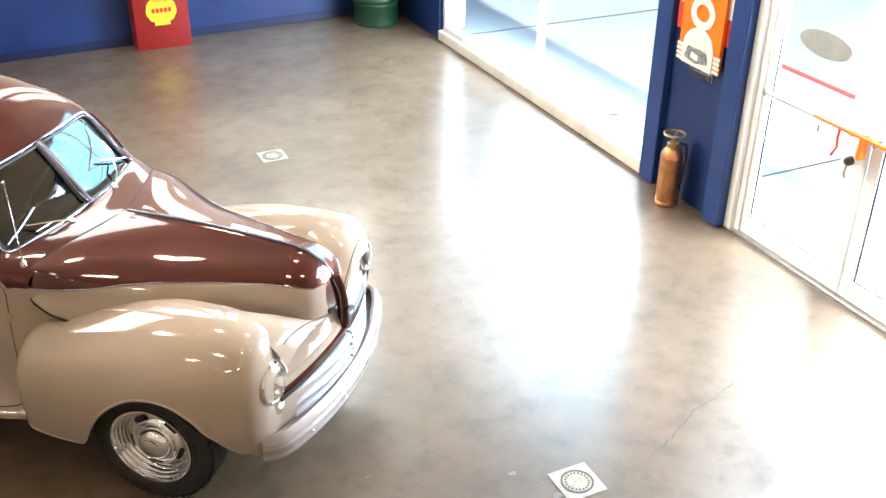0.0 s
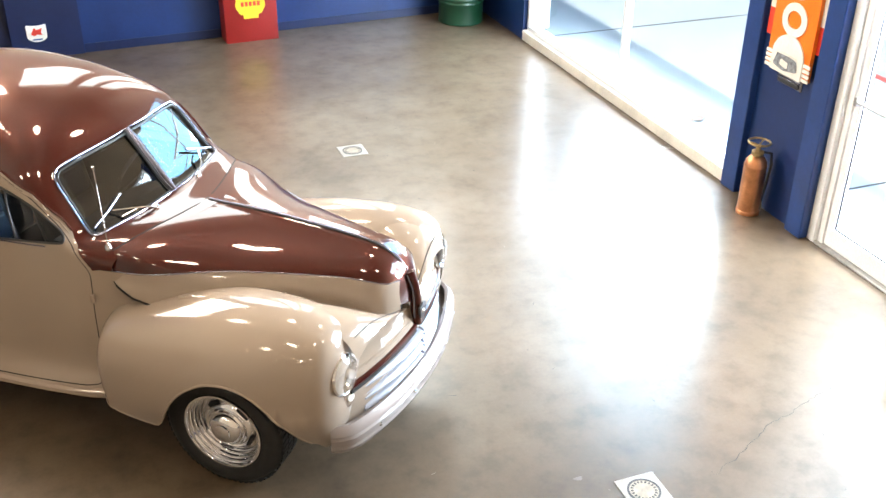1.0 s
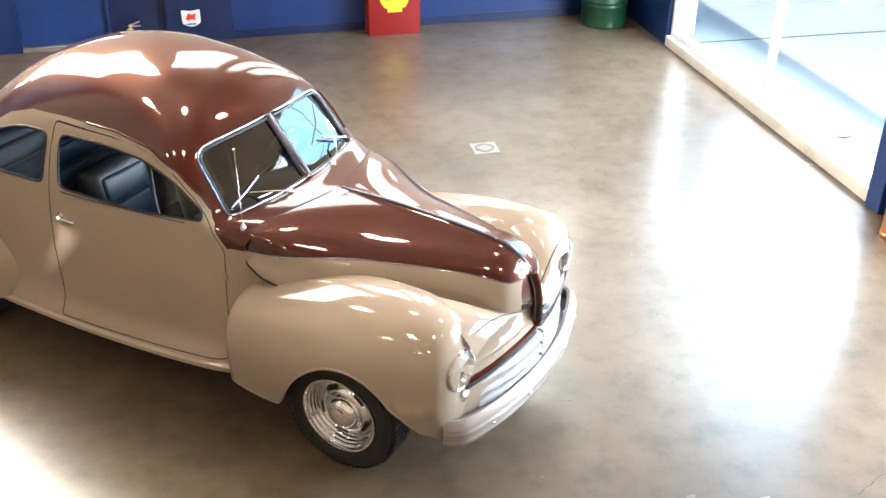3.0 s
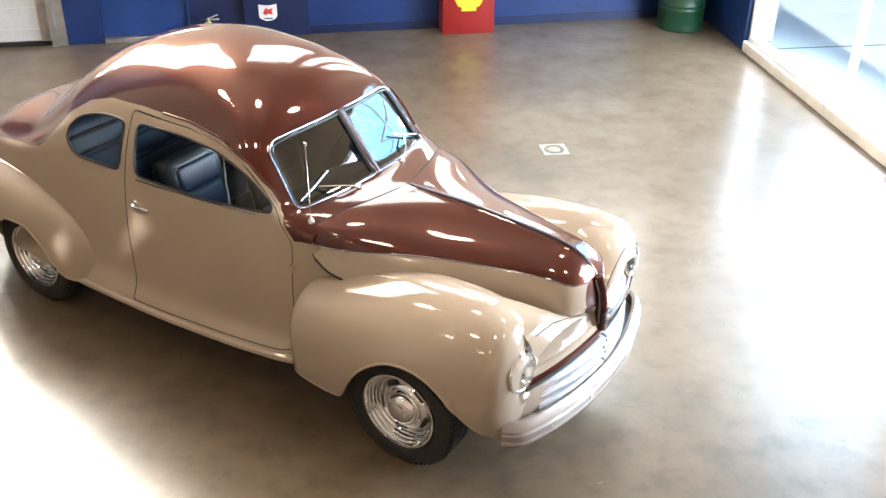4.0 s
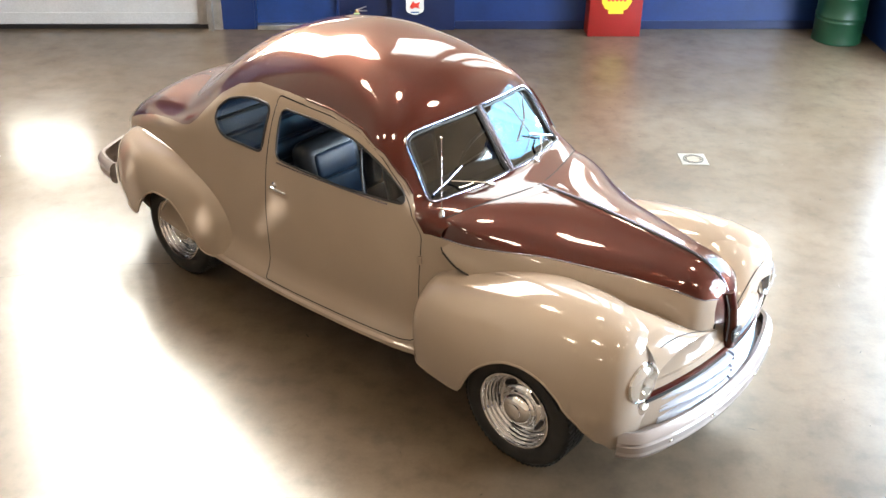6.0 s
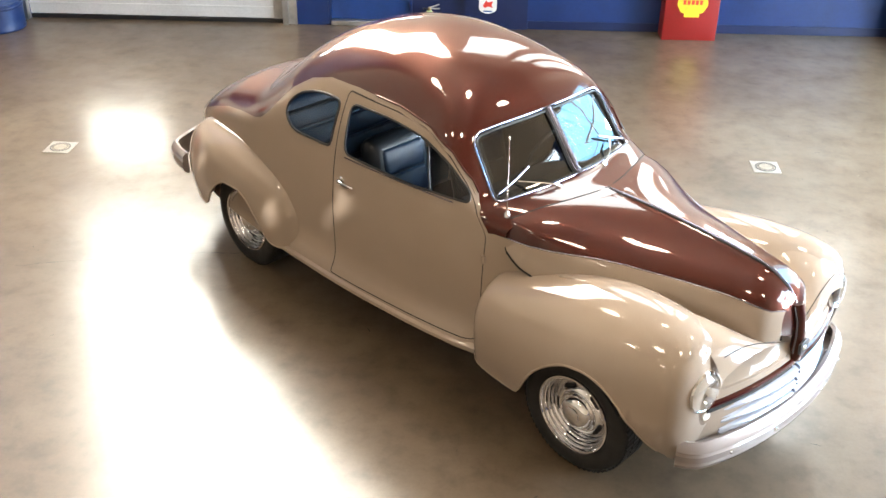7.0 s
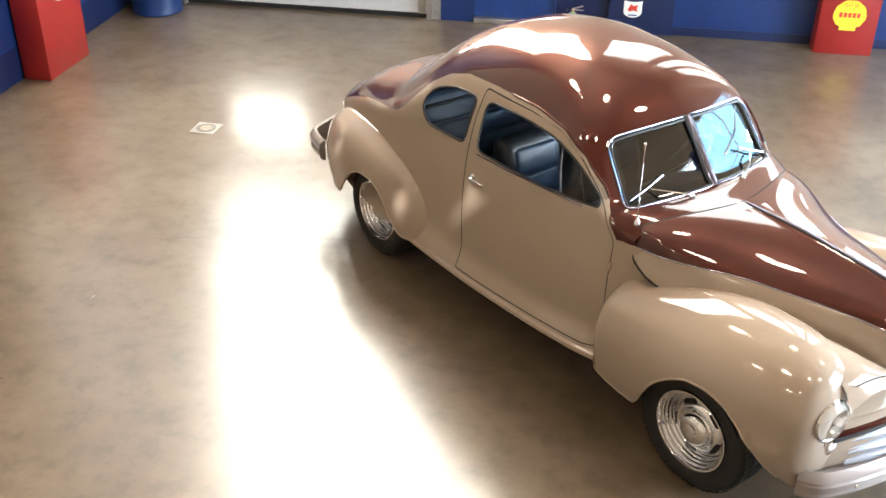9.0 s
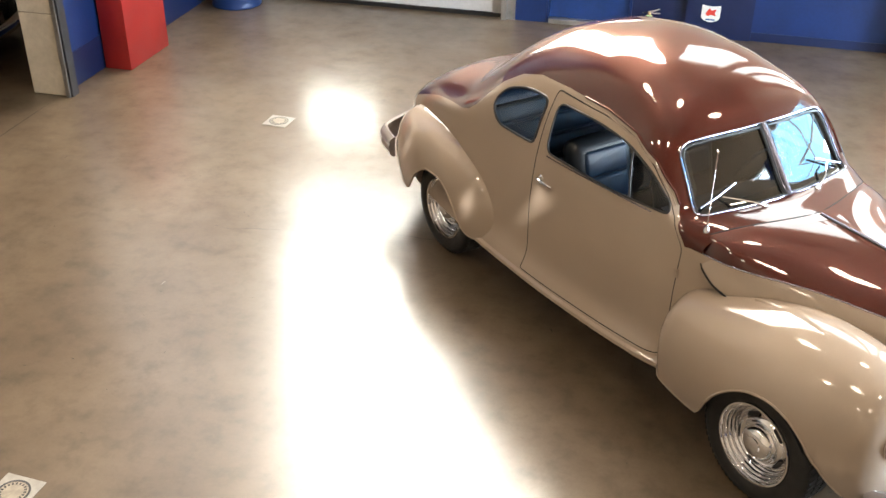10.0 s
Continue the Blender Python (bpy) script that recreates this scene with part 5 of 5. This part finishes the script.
def scallop(ob, w):
    """A yellow scalloped fan, with darker ribs, in red outline."""
    pts = []
    for i in range(81):
        t = math.radians(-44 + 268 * i / 80)
        r = 0.158 * (1 + 0.035 * abs(math.sin(4.5 * (t - radians(90)))))
        pts.append((r * math.cos(t) * 1.05, r * math.sin(t) + 0.0))
    pts += [(-0.085, -0.125), (-0.085, -0.168), (0.085, -0.168), (0.085, -0.125)]
    plate = part("fan_emblem", slab(pts, 0, 0.006, pose(0.0, -0.001, 0.44, 90, 0, 0)), M_YELLOW, ob, "plain yellow fan-shaped emblem", smooth=False)
    for k in range(-3, 4):
        a = radians(90 + k * 17)
        part("rib", tube([Vector((0.05 * math.cos(a), -0.0075, 0.50 + 0.04 * math.sin(a))), Vector((0.11 * math.cos(a), -0.0075, 0.50 + 0.085 * math.sin(a)))], 0.0025, 5), M_RED, plate)
    for k, x in enumerate((-0.092, -0.046, 0.0, 0.046, 0.092)):
        part("bar", box(x - 0.016, x + 0.016, -0.0115, -0.0075, 0.415, 0.465), M_SIGNRED, plate)


def roundel(ob, w):
    pl = part("round_emblem", slab(disc(0.165), 0, 0.006, pose(0.02, -0.001, 0.86, 90, 0, 0)), M_OFFWHITE, ob, "white and blue round emblem", smooth=False)
    part("blue_field", slab(disc(0.135), 0, 0.004, pose(0.02, -0.007, 0.86, 90, 0, 0)), M_SIGNBLUE, pl, smooth=False)
    part("white_bar", slab([(-0.02, -0.13), (0.02, -0.13), (0.02, 0.13), (-0.02, 0.13)], 0, 0.003, pose(0.02, -0.0115, 0.86, 90, 0, 0)), M_OFFWHITE, pl, smooth=False)


cabinet("red_cabinet", "tall glossy red cabinet with a yellow fan emblem", pose(1.915, 11.30, 0, 0, 0, 2.8), 0.61, 0.26, 1.5, scallop)
cabinet("red_cabinet", "tall glossy red cabinet with a blue and white round emblem", pose(-5.945, 8.80, 0, 0, 0, 93.8), 0.82, 0.29, 1.5, roundel)


def drum(name, label, x, y, r, h, mat):
    ob = thing(name, label, "barrel", pose(x, y, 0))
    prof = [(r * 0.93, 0.0), (r * 0.985, 0.004), (r, 0.015), (r, 0.03), (r * 0.985, 0.045), (r * 0.985, h * 0.10)]
    for z in (0.30, 0.36, 0.62, 0.68):
        prof += [(r * 0.985, h * z - 0.016), (r * 1.015, h * z - 0.005), (r * 1.015, h * z + 0.005), (r * 0.985, h * z + 0.016)]
    prof += [(r * 0.985, h - 0.04), (r, h - 0.02), (r, h), (r * 0.97, h), (r * 0.96, h - 0.02), (0.0, h - 0.02)]
    part("shell", lathe(prof, 48), mat, ob)
    part("rim", lathe([(r * 0.97, h - 0.004), (r * 1.012, h - 0.004), (r * 1.012, h + 0.01), (r * 0.97, h + 0.01)], 48), mat, ob)
    return ob


drum("green_barrel", "dark green ribbed steel barrel by the corner", 4.49, 11.31, 0.275, 0.86, M_GREEN)
drum("blue_barrel", "dark blue ribbed steel barrel in the corner", -6.0, 10.85, 0.30, 0.88, M_DRUM)

# copper fire extinguisher by the pillar
ex = thing("copper_extinguisher", "antique copper fire extinguisher standing on the floor", "extinguisher", pose(4.765, 5.76, 0, 0, 0, 12))
part("tank", lathe([(0.0, 0.012), (0.082, 0.012), (0.086, 0.0), (0.092, 0.004), (0.092, 0.03), (0.087, 0.036), (0.087, 0.40), (0.089, 0.405), (0.089, 0.412), (0.086, 0.418), (0.078, 0.45), (0.058, 0.478), (0.036, 0.49), (0.034, 0.50)], 36), M_COPPER, ex)
part("collar", lathe([(0.04, 0.49), (0.047, 0.495), (0.047, 0.525), (0.038, 0.53), (0.02, 0.534), (0.016, 0.575), (0.0, 0.578)], 24), M_BRASS, ex)
rg = part("hand_ring", tube([(0.082 * math.cos(a), 0.082 * math.sin(a), 0.60) for a in (2 * math.pi * i / 32 for i in range(32))], 0.0085, 8, True), M_BRASS, ex, "aged brass ring handle")
for a in (0.3, 2.4, 4.5):
    part("spoke", tube([(0, 0, 0.575), (0.082 * math.cos(a), 0.082 * math.sin(a), 0.60)], 0.006, 6), M_BRASS, rg)
# Hose and nozzle are added; the tank is only shaded dark here
part("hose", tube([(0.04, -0.02, 0.515), (0.10, -0.05, 0.50), (0.115, -0.055, 0.40), (0.105, -0.04, 0.2), (0.10, -0.03, 0.09)], 0.011, 8), M_DARKSTEEL, ex, "added dark tube where the tank is only shaded")
part("nozzle", lathe([(0.013, 0.0), (0.013, 0.03), (0.007, 0.06), (0.0, 0.06)], 10, Matrix.Translation((0.10, -0.03, 0.03))), M_BRASS, ex)

# orange sign on the pillar
EAST = pose(4.915, 5.73, 0, 0, 0, -90)      # local x runs along the wall away from the window, local y out of the room
bk = thing("sign_backing", "red, white and blue painted board on the pillar", "sign board", EAST)
part("red_band", box(-0.33, 0.29, -0.022, -0.001, 1.36, 1.56, 0.002), M_SIGNRED, bk)
part("white_band", box(-0.33, 0.29, -0.022, -0.001, 1.561, 1.76, 0.002), M_OFFWHITE, bk)
part("red_band", box(-0.33, 0.29, -0.022, -0.001, 1.761, 1.98, 0.002), M_SIGNRED, bk)
sg = thing("orange_sign", "tall orange enamel sign with white rings and an arch", "sign", EAST)
YS = -0.024
part("board", slab(rounded([(-0.235, 1.29), (0.235, 1.29), (0.235, 2.5), (-0.235, 2.5)], 0.01), 0, 0.03, pose(0, YS, 0, 90, 0, 0)), M_ORANGE, sg, "orange enamel board", smooth=False)
arch_pts = [(-0.175, 1.14)] + [(0.175 * math.cos(math.pi - math.pi * i / 24), 1.265 + 0.17 * math.sin(math.pi - math.pi * i / 24)) for i in range(25)] + [(0.175, 1.14)]
ar = part("arch", slab(arch_pts, 0, 0.012, pose(0, YS - 0.031, 0, 90, 0, 0)), M_OFFWHITE, sg, "white arch", smooth=False)
part("lower_board", slab([(-0.235, 1.15), (0.235, 1.15), (0.235, 1.289), (-0.235, 1.289)], 0, 0.028, pose(0, YS, 0, 90, 0, 0)), M_ORANGE, sg, smooth=False)
part("dark_shape", slab(rounded([(-0.14, 1.19), (-0.02, 1.165), (0.13, 1.19), (0.11, 1.27), (-0.10, 1.30)], 0.02), 0, 0.006, pose(0, YS - 0.044, 0, 90, 0, 0)), worn("grey_sign_print", (0.22, 0.24, 0.27), 0.4, 30, 0.5), ar, "grey plain shape", smooth=False)
part("pale_shape", slab(rounded([(-0.06, 1.205), (0.03, 1.19), (0.03, 1.235), (-0.05, 1.25)], 0.01), 0, 0.004, pose(0, YS - 0.051, 0, 90, 0, 0)), M_OFFWHITE, ar, smooth=False)
part("pale_line", slab([(-0.13, 1.285), (0.12, 1.285), (0.10, 1.30), (-0.11, 1.315)], 0, 0.004, pose(0, YS - 0.051, 0, 90, 0, 0)), M_OFFWHITE, ar, smooth=False)
for s in (1, -1):
    for k in range(4):
        x0 = 0.165 if s > 0 else -0.25
        part("cream_bar", box(x0, x0 + 0.085, YS - 0.036, YS - 0.026, 1.145 + k * 0.035, 1.170 + k * 0.035, 0.003), M_OFFWHITE, sg)


def ring_plate(x, z, rx, rz, w, y0, y1):
    """An upright oval ring, raised from the board."""
    bm = bmesh.new()
    n = 48
    rows = []
    for i in range(n):
        t = 2 * math.pi * i / n
        c, s = math.cos(t), math.sin(t)
        rows.append([bm.verts.new((x + (rx + o) * c, y, z + (rz + o) * s)) for o, y in ((0, y0), (0, y1), (-w, y1), (-w, y0))])
    for i in range(n):
        a, b = rows[i], rows[(i + 1) % n]
        for j in range(4):
            bm.faces.new((a[j], a[(j + 1) % 4], b[(j + 1) % 4], b[j]))
    bmesh.ops.recalc_face_normals(bm, faces=bm.faces)
    return bm


for z in (1.548, 1.82, 2.09, 2.36):
    part("white_ring", ring_plate(0.0, z, 0.135, 0.122, 0.058, YS - 0.030, YS - 0.038), M_OFFWHITE, sg, "plain white ring", smooth=False)
ms = thing("mail_slot", "bright metal flap on the blue panel", "mail slot", EAST)
part("plate", box(-0.125, 0.145, -0.012, -0.001, 1.045, 1.115, 0.003), M_STEEL, ms)
part("flap", box(-0.11, 0.13, -0.03, -0.012, 1.055, 1.088, 0.006, 2), M_DARKSTEEL, ms, "dark hinged flap")
part("lip", box(-0.115, 0.135, -0.036, -0.010, 1.092, 1.104, 0.003), M_CHROME_TRIM, ms)

# shield sign on the pilaster
PIL = BACK @ pose(0, -0.03, 0)
sh = thing("shield_sign", "small white shield sign with a plain red shape", "sign", PIL)
out = rounded([(-0.103, 0.097), (0.0, 0.08), (0.103, 0.097), (0.103, -0.06), (0.0, -0.105), (-0.103, -0.06)], [0.01, 0.05, 0.01, 0.04, 0.06, 0.04])
part("plate", slab(out, 0, 0.008, pose(-0.39, -0.001, 0.278, 90, 0, 0)), M_OFFWHITE, sh, smooth=False)
part("red_shape", slab(rounded([(-0.06, -0.01), (-0.02, 0.06), (0.0, 0.03), (0.06, 0.05), (0.04, 0.0), (0.06, -0.03), (0.0, -0.015), (-0.03, -0.035)], 0.012), 0, 0.004, pose(-0.39, -0.009, 0.285, 90, 0, 0)), M_SIGNRED, sh, "plain red shape", smooth=False)
part("blue_bar", box(-0.44, -0.34, -0.0125, -0.009, 0.205, 0.220), M_SIGNBLUE, sh)
# extinguisher in the niche
fx = thing("fire_extinguisher", "fire extinguisher with a green tag by the dark niche", "extinguisher", BACK @ pose(-1.06, -0.12, 0.085))
part("tank", lathe([(0.0, -0.085), (0.055, -0.085), (0.058, -0.075), (0.058, 0.10), (0.045, 0.13), (0.02, 0.142)], 24), M_RED, fx)
part("valve", lathe([(0.02, 0.14), (0.022, 0.165), (0.014, 0.185), (0.0, 0.187)], 14), M_BRASS, fx)
part("lever", tube([(-0.01, 0, 0.18), (0.05, -0.01, 0.20), (0.11, -0.015, 0.225)], 0.008, 6), M_STEEL, fx)
part("grip", tube([(-0.01, 0, 0.175), (0.06, -0.01, 0.172), (0.12, -0.012, 0.175)], 0.008, 6), M_STEEL, fx)
part("hose", tube([(-0.015, 0, 0.165), (-0.07, -0.01, 0.175), (-0.085, -0.01, 0.12), (-0.075, 0, 0.03)], 0.009, 8), M_BLACK, fx)
part("tag", box(-0.03, 0.035, -0.07, -0.067, 0.10, 0.165, 0.001), worn("pale_green_tag", (0.45, 0.6, 0.28), 0.6, 20, 0.1), fx, "pale green tag")

# orange bar across the door, with its bracket and lock
ob = thing("orange_bar", "orange painted bar hung across the glass door", "door bar", pose(4.87, 0, 0))
part("bar", tube([(0, 4.51, 1.195), (0, 3.6, 1.195), (0, 3.05, 1.195)], 0.015, 10), M_ORANGE, ob)
part("end_hook", tube([(0, 4.46, 1.15), (0.0, 4.462, 1.10)], 0.008, 8), M_STEEL, ob)
part("red_strap", tube([(0.0, 4.285, 1.19), (-0.01, 4.28, 1.12), (-0.005, 4.275, 1.06), (0.0, 4.30, 1.02), (0.0, 4.315, 0.99)], 0.009, 8), M_SIGNRED, ob, "red strap")
part("bracket", box(-0.012, 0.05, 4.085, 4.11, 1.04, 1.20, 0.004), M_ORANGE, ob)
lk = part("lock_case", box(0.0, 0.06, 4.115, 4.19, 0.99, 1.17, 0.012), M_WHITE, ob, "white lock case")
part("lock_knob", lathe([(0.03, 0.0), (0.03, 0.03), (0.02, 0.045), (0.0, 0.047)], 16, Matrix.Translation((0.0, 4.145, 1.02)) @ pose(0, 0, 0, 0, -90, 0)), M_BLACK, lk)
part("lock_shackle", tube([(0.0, 4.17, 0.99), (0.0, 4.18, 0.92), (0.0, 4.17, 0.89)], 0.008, 6), M_STEEL, lk)
tagged(link_mesh("oval_sticker", slab(disc(0.5, 48, 0.47, 0.175), 0, 0.002, pose(4.985, 4.645, 1.615, 90, 0, -90)), worn("grey_film", (0.34, 0.37, 0.37), 0.5, 5, 0.1), None), "pale grey oval sticker on the door glass", "sticker")
# fallen leaf outside, white post stripes
lf = bmesh.new()
rnd = random.Random(5)
for k in range(7):
    a = rnd.uniform(0, 6.28)
    p = [(0.0, 0.0), (0.07, 0.025), (0.13, 0.0), (0.07, -0.03)]
    vs = [lf.verts.new((x * math.cos(a) - y * math.sin(a), x * math.sin(a) + y * math.cos(a), 0.012 + 0.05 * x * (k % 3))) for x, y in p]
    lf.faces.new(vs)
lv = tagged(link_mesh("dry_leaves", lf, worn("dry_leaf", (0.22, 0.15, 0.12), 0.8, 30, 0.2), None, "", False), "small heap of dry leaves on the pavement", "leaves")
lv.location = (5.50, 7.66, -0.03)

# dark car in the next bay, of which the tail corner shows
nb = thing("parked_car", "dark red car in the next bay, chrome bumper", "car", pose(-8.2, 7.95, 0, 0, 0, 15))
shell = bmesh.new()
rows = []
for i in range(17):
    t = i / 16
    x = -0.95 + 1.9 * t
    w = 0.82 * (1 - abs(2 * t - 1) ** 3) ** 0.5 + 0.05
    rows.append([shell.verts.new((x, y * w, z)) for y, z in ((-1, 0.3), (-1.04, 0.5), (-1.0, 0.72), (-0.86, 0.84), (-0.45, 0.9), (0.45, 0.9), (0.86, 0.84), (1.0, 0.72), (1.04, 0.5), (1, 0.3))])
for a, b in zip(rows, rows[1:]):
    for j in range(9):
        shell.faces.new((a[j], a[j + 1], b[j + 1], b[j]))
part("body", shell, car_paint("dark_red_paint", (0.03, 0.008, 0.006), 0.2), nb)
part("bumper", tube([(0.80, -0.84, 0.36), (1.0, -0.6, 0.37), (1.06, 0.0, 0.38), (1.0, 0.6, 0.37), (0.80, 0.84, 0.36)], 0.065, 10), M_CHROME, nb, "chrome bumper")
for x in (-0.45, 0.5):
    for y in (-0.8, 0.8):
        part("wheel", lathe([(0.0, -0.1), (0.24, -0.1), (0.31, -0.06), (0.31, 0.06), (0.24, 0.1), (0.0, 0.1)], 28, Matrix.Translation((x, y, 0.31)) @ pose(0, 0, 0, 90)), M_RUBBER, nb)

# hall lamps; the last, over the next bay, is unseen and added to brighten it
for x, y in ((-2.3, 2.4), (0.3, 2.4), (2.9, 2.4), (-2.3, 6.2), (0.3, 6.2), (2.9, 6.2), (-5.0, 2.4), (-2.3, -1.4), (-5.0, -1.4), (-9.2, 6.2)):
    hl = thing("hall_lamp", "round metal high-bay lamp hung from the roof deck", "lamp", pose(x, y, 5.9), "hall lamps")
    part("shade", lathe([(0.07, 0.42), (0.10, 0.40), (0.25, 0.08), (0.31, 0.0), (0.30, 0.0), (0.24, 0.08), (0.09, 0.38)], 32), M_STEEL, hl)
    part("bulb", lathe([(0.0, 0.03), (0.275, 0.03), (0.275, 0.045), (0.0, 0.05)], 32), M_LAMPGLOW, hl, "glowing lens")
    part("cord", tube([(0, 0, 0.48), (0, 0, HIGH - 5.92)], 0.012, 6), M_BLACK, hl)

crack(-3.55, 5.72, -1.5, 6.1, 0.015, 0.004, 3, "fine crack in the concrete floor")
crack(2.75, 3.25, 4.1, 3.75, 0.015, 0.004, 4, "fine crack in the concrete floor")
crack(-6.17, 7.50, -5.75, 2.8, 0.002, 0.011, 6, "joint in the floor at the opening")

# small dark scuffs, specks and pale drips on the floor
def floor_marks(name, label, mat, n, seed, longest, z):
    rnd = random.Random(seed)
    bm = bmesh.new()
    for _ in range(n):
        x, y, a = rnd.uniform(-5.6, 4.6), rnd.uniform(2.6, 10.8), rnd.uniform(0, math.pi)
        ln, w = rnd.uniform(0.008, longest) * rnd.random() + 0.006, rnd.uniform(0.0015, 0.005)
        k, bend = 5, rnd.uniform(-0.3, 0.3)
        row = []
        for i in range(k + 1):
            t = i / k
            u, v = (t - 0.5) * ln, bend * ln * (t - 0.5) ** 2
            h = w * math.sin(math.pi * (0.1 + 0.8 * t)) * rnd.uniform(0.6, 1.0)
            row.append([bm.verts.new((x + u * math.cos(a) - q * math.sin(a), y + u * math.sin(a) + q * math.cos(a), z)) for q in (v - h, v + h)])
        for p, q in zip(row, row[1:]):
            bm.faces.new((p[0], q[0], q[1], p[1]))
    return tagged(link_mesh(name, bm, mat, None, "", False), label, "marks", kind="stuff")


floor_marks("floor_scuffs", "small dark scuffs and specks on the concrete floor", M_CRACK, 170, 11, 0.06, 0.0012)
floor_marks("floor_scratches", "pale fine scratches on the concrete floor", worn("pale_scratch", (0.17, 0.14, 0.105), 0.6, 20, 0.2), 14, 12, 0.10, 0.0010)


# ---- area lamps added outside the openings, out of sight: for blue sky above, sunlit distance below ----
window_light("sky_in_shop_windows", (5.9, 8.3, 3.55), (0, 8.3, 2.65), 4.1, 2.7, 240, (0.30, 0.66, 1.0))
window_light("sky_in_door_windows", (5.9, 4.0, 3.55), (0, 4.0, 2.65), 2.4, 2.7, 340, (0.72, 0.87, 1.0))
window_light("distance_in_shop_windows", (5.9, 8.3, 1.78), (0, 8.3, 1.4), 4.1, 0.8, 400, (0.80, 0.90, 1.0))
window_light("distance_in_door_windows", (5.9, 4.0, 1.80), (0, 4.0, 1.4), 2.4, 0.8, 560, (0.80, 0.90, 1.0))
window_light("daylight_garage_windows", (-3.7, 12.4, 5.35), (-1.4, 4.0, 1.0), 4.9, 7.6, 1700, (1.0, 0.90, 0.77), 150)
window_light("daylight_high_windows", (1.2, 12.4, 5.2), (1.2, 5.0, 3.8), 7.4, 4.6, 650, (1.0, 0.96, 0.91))
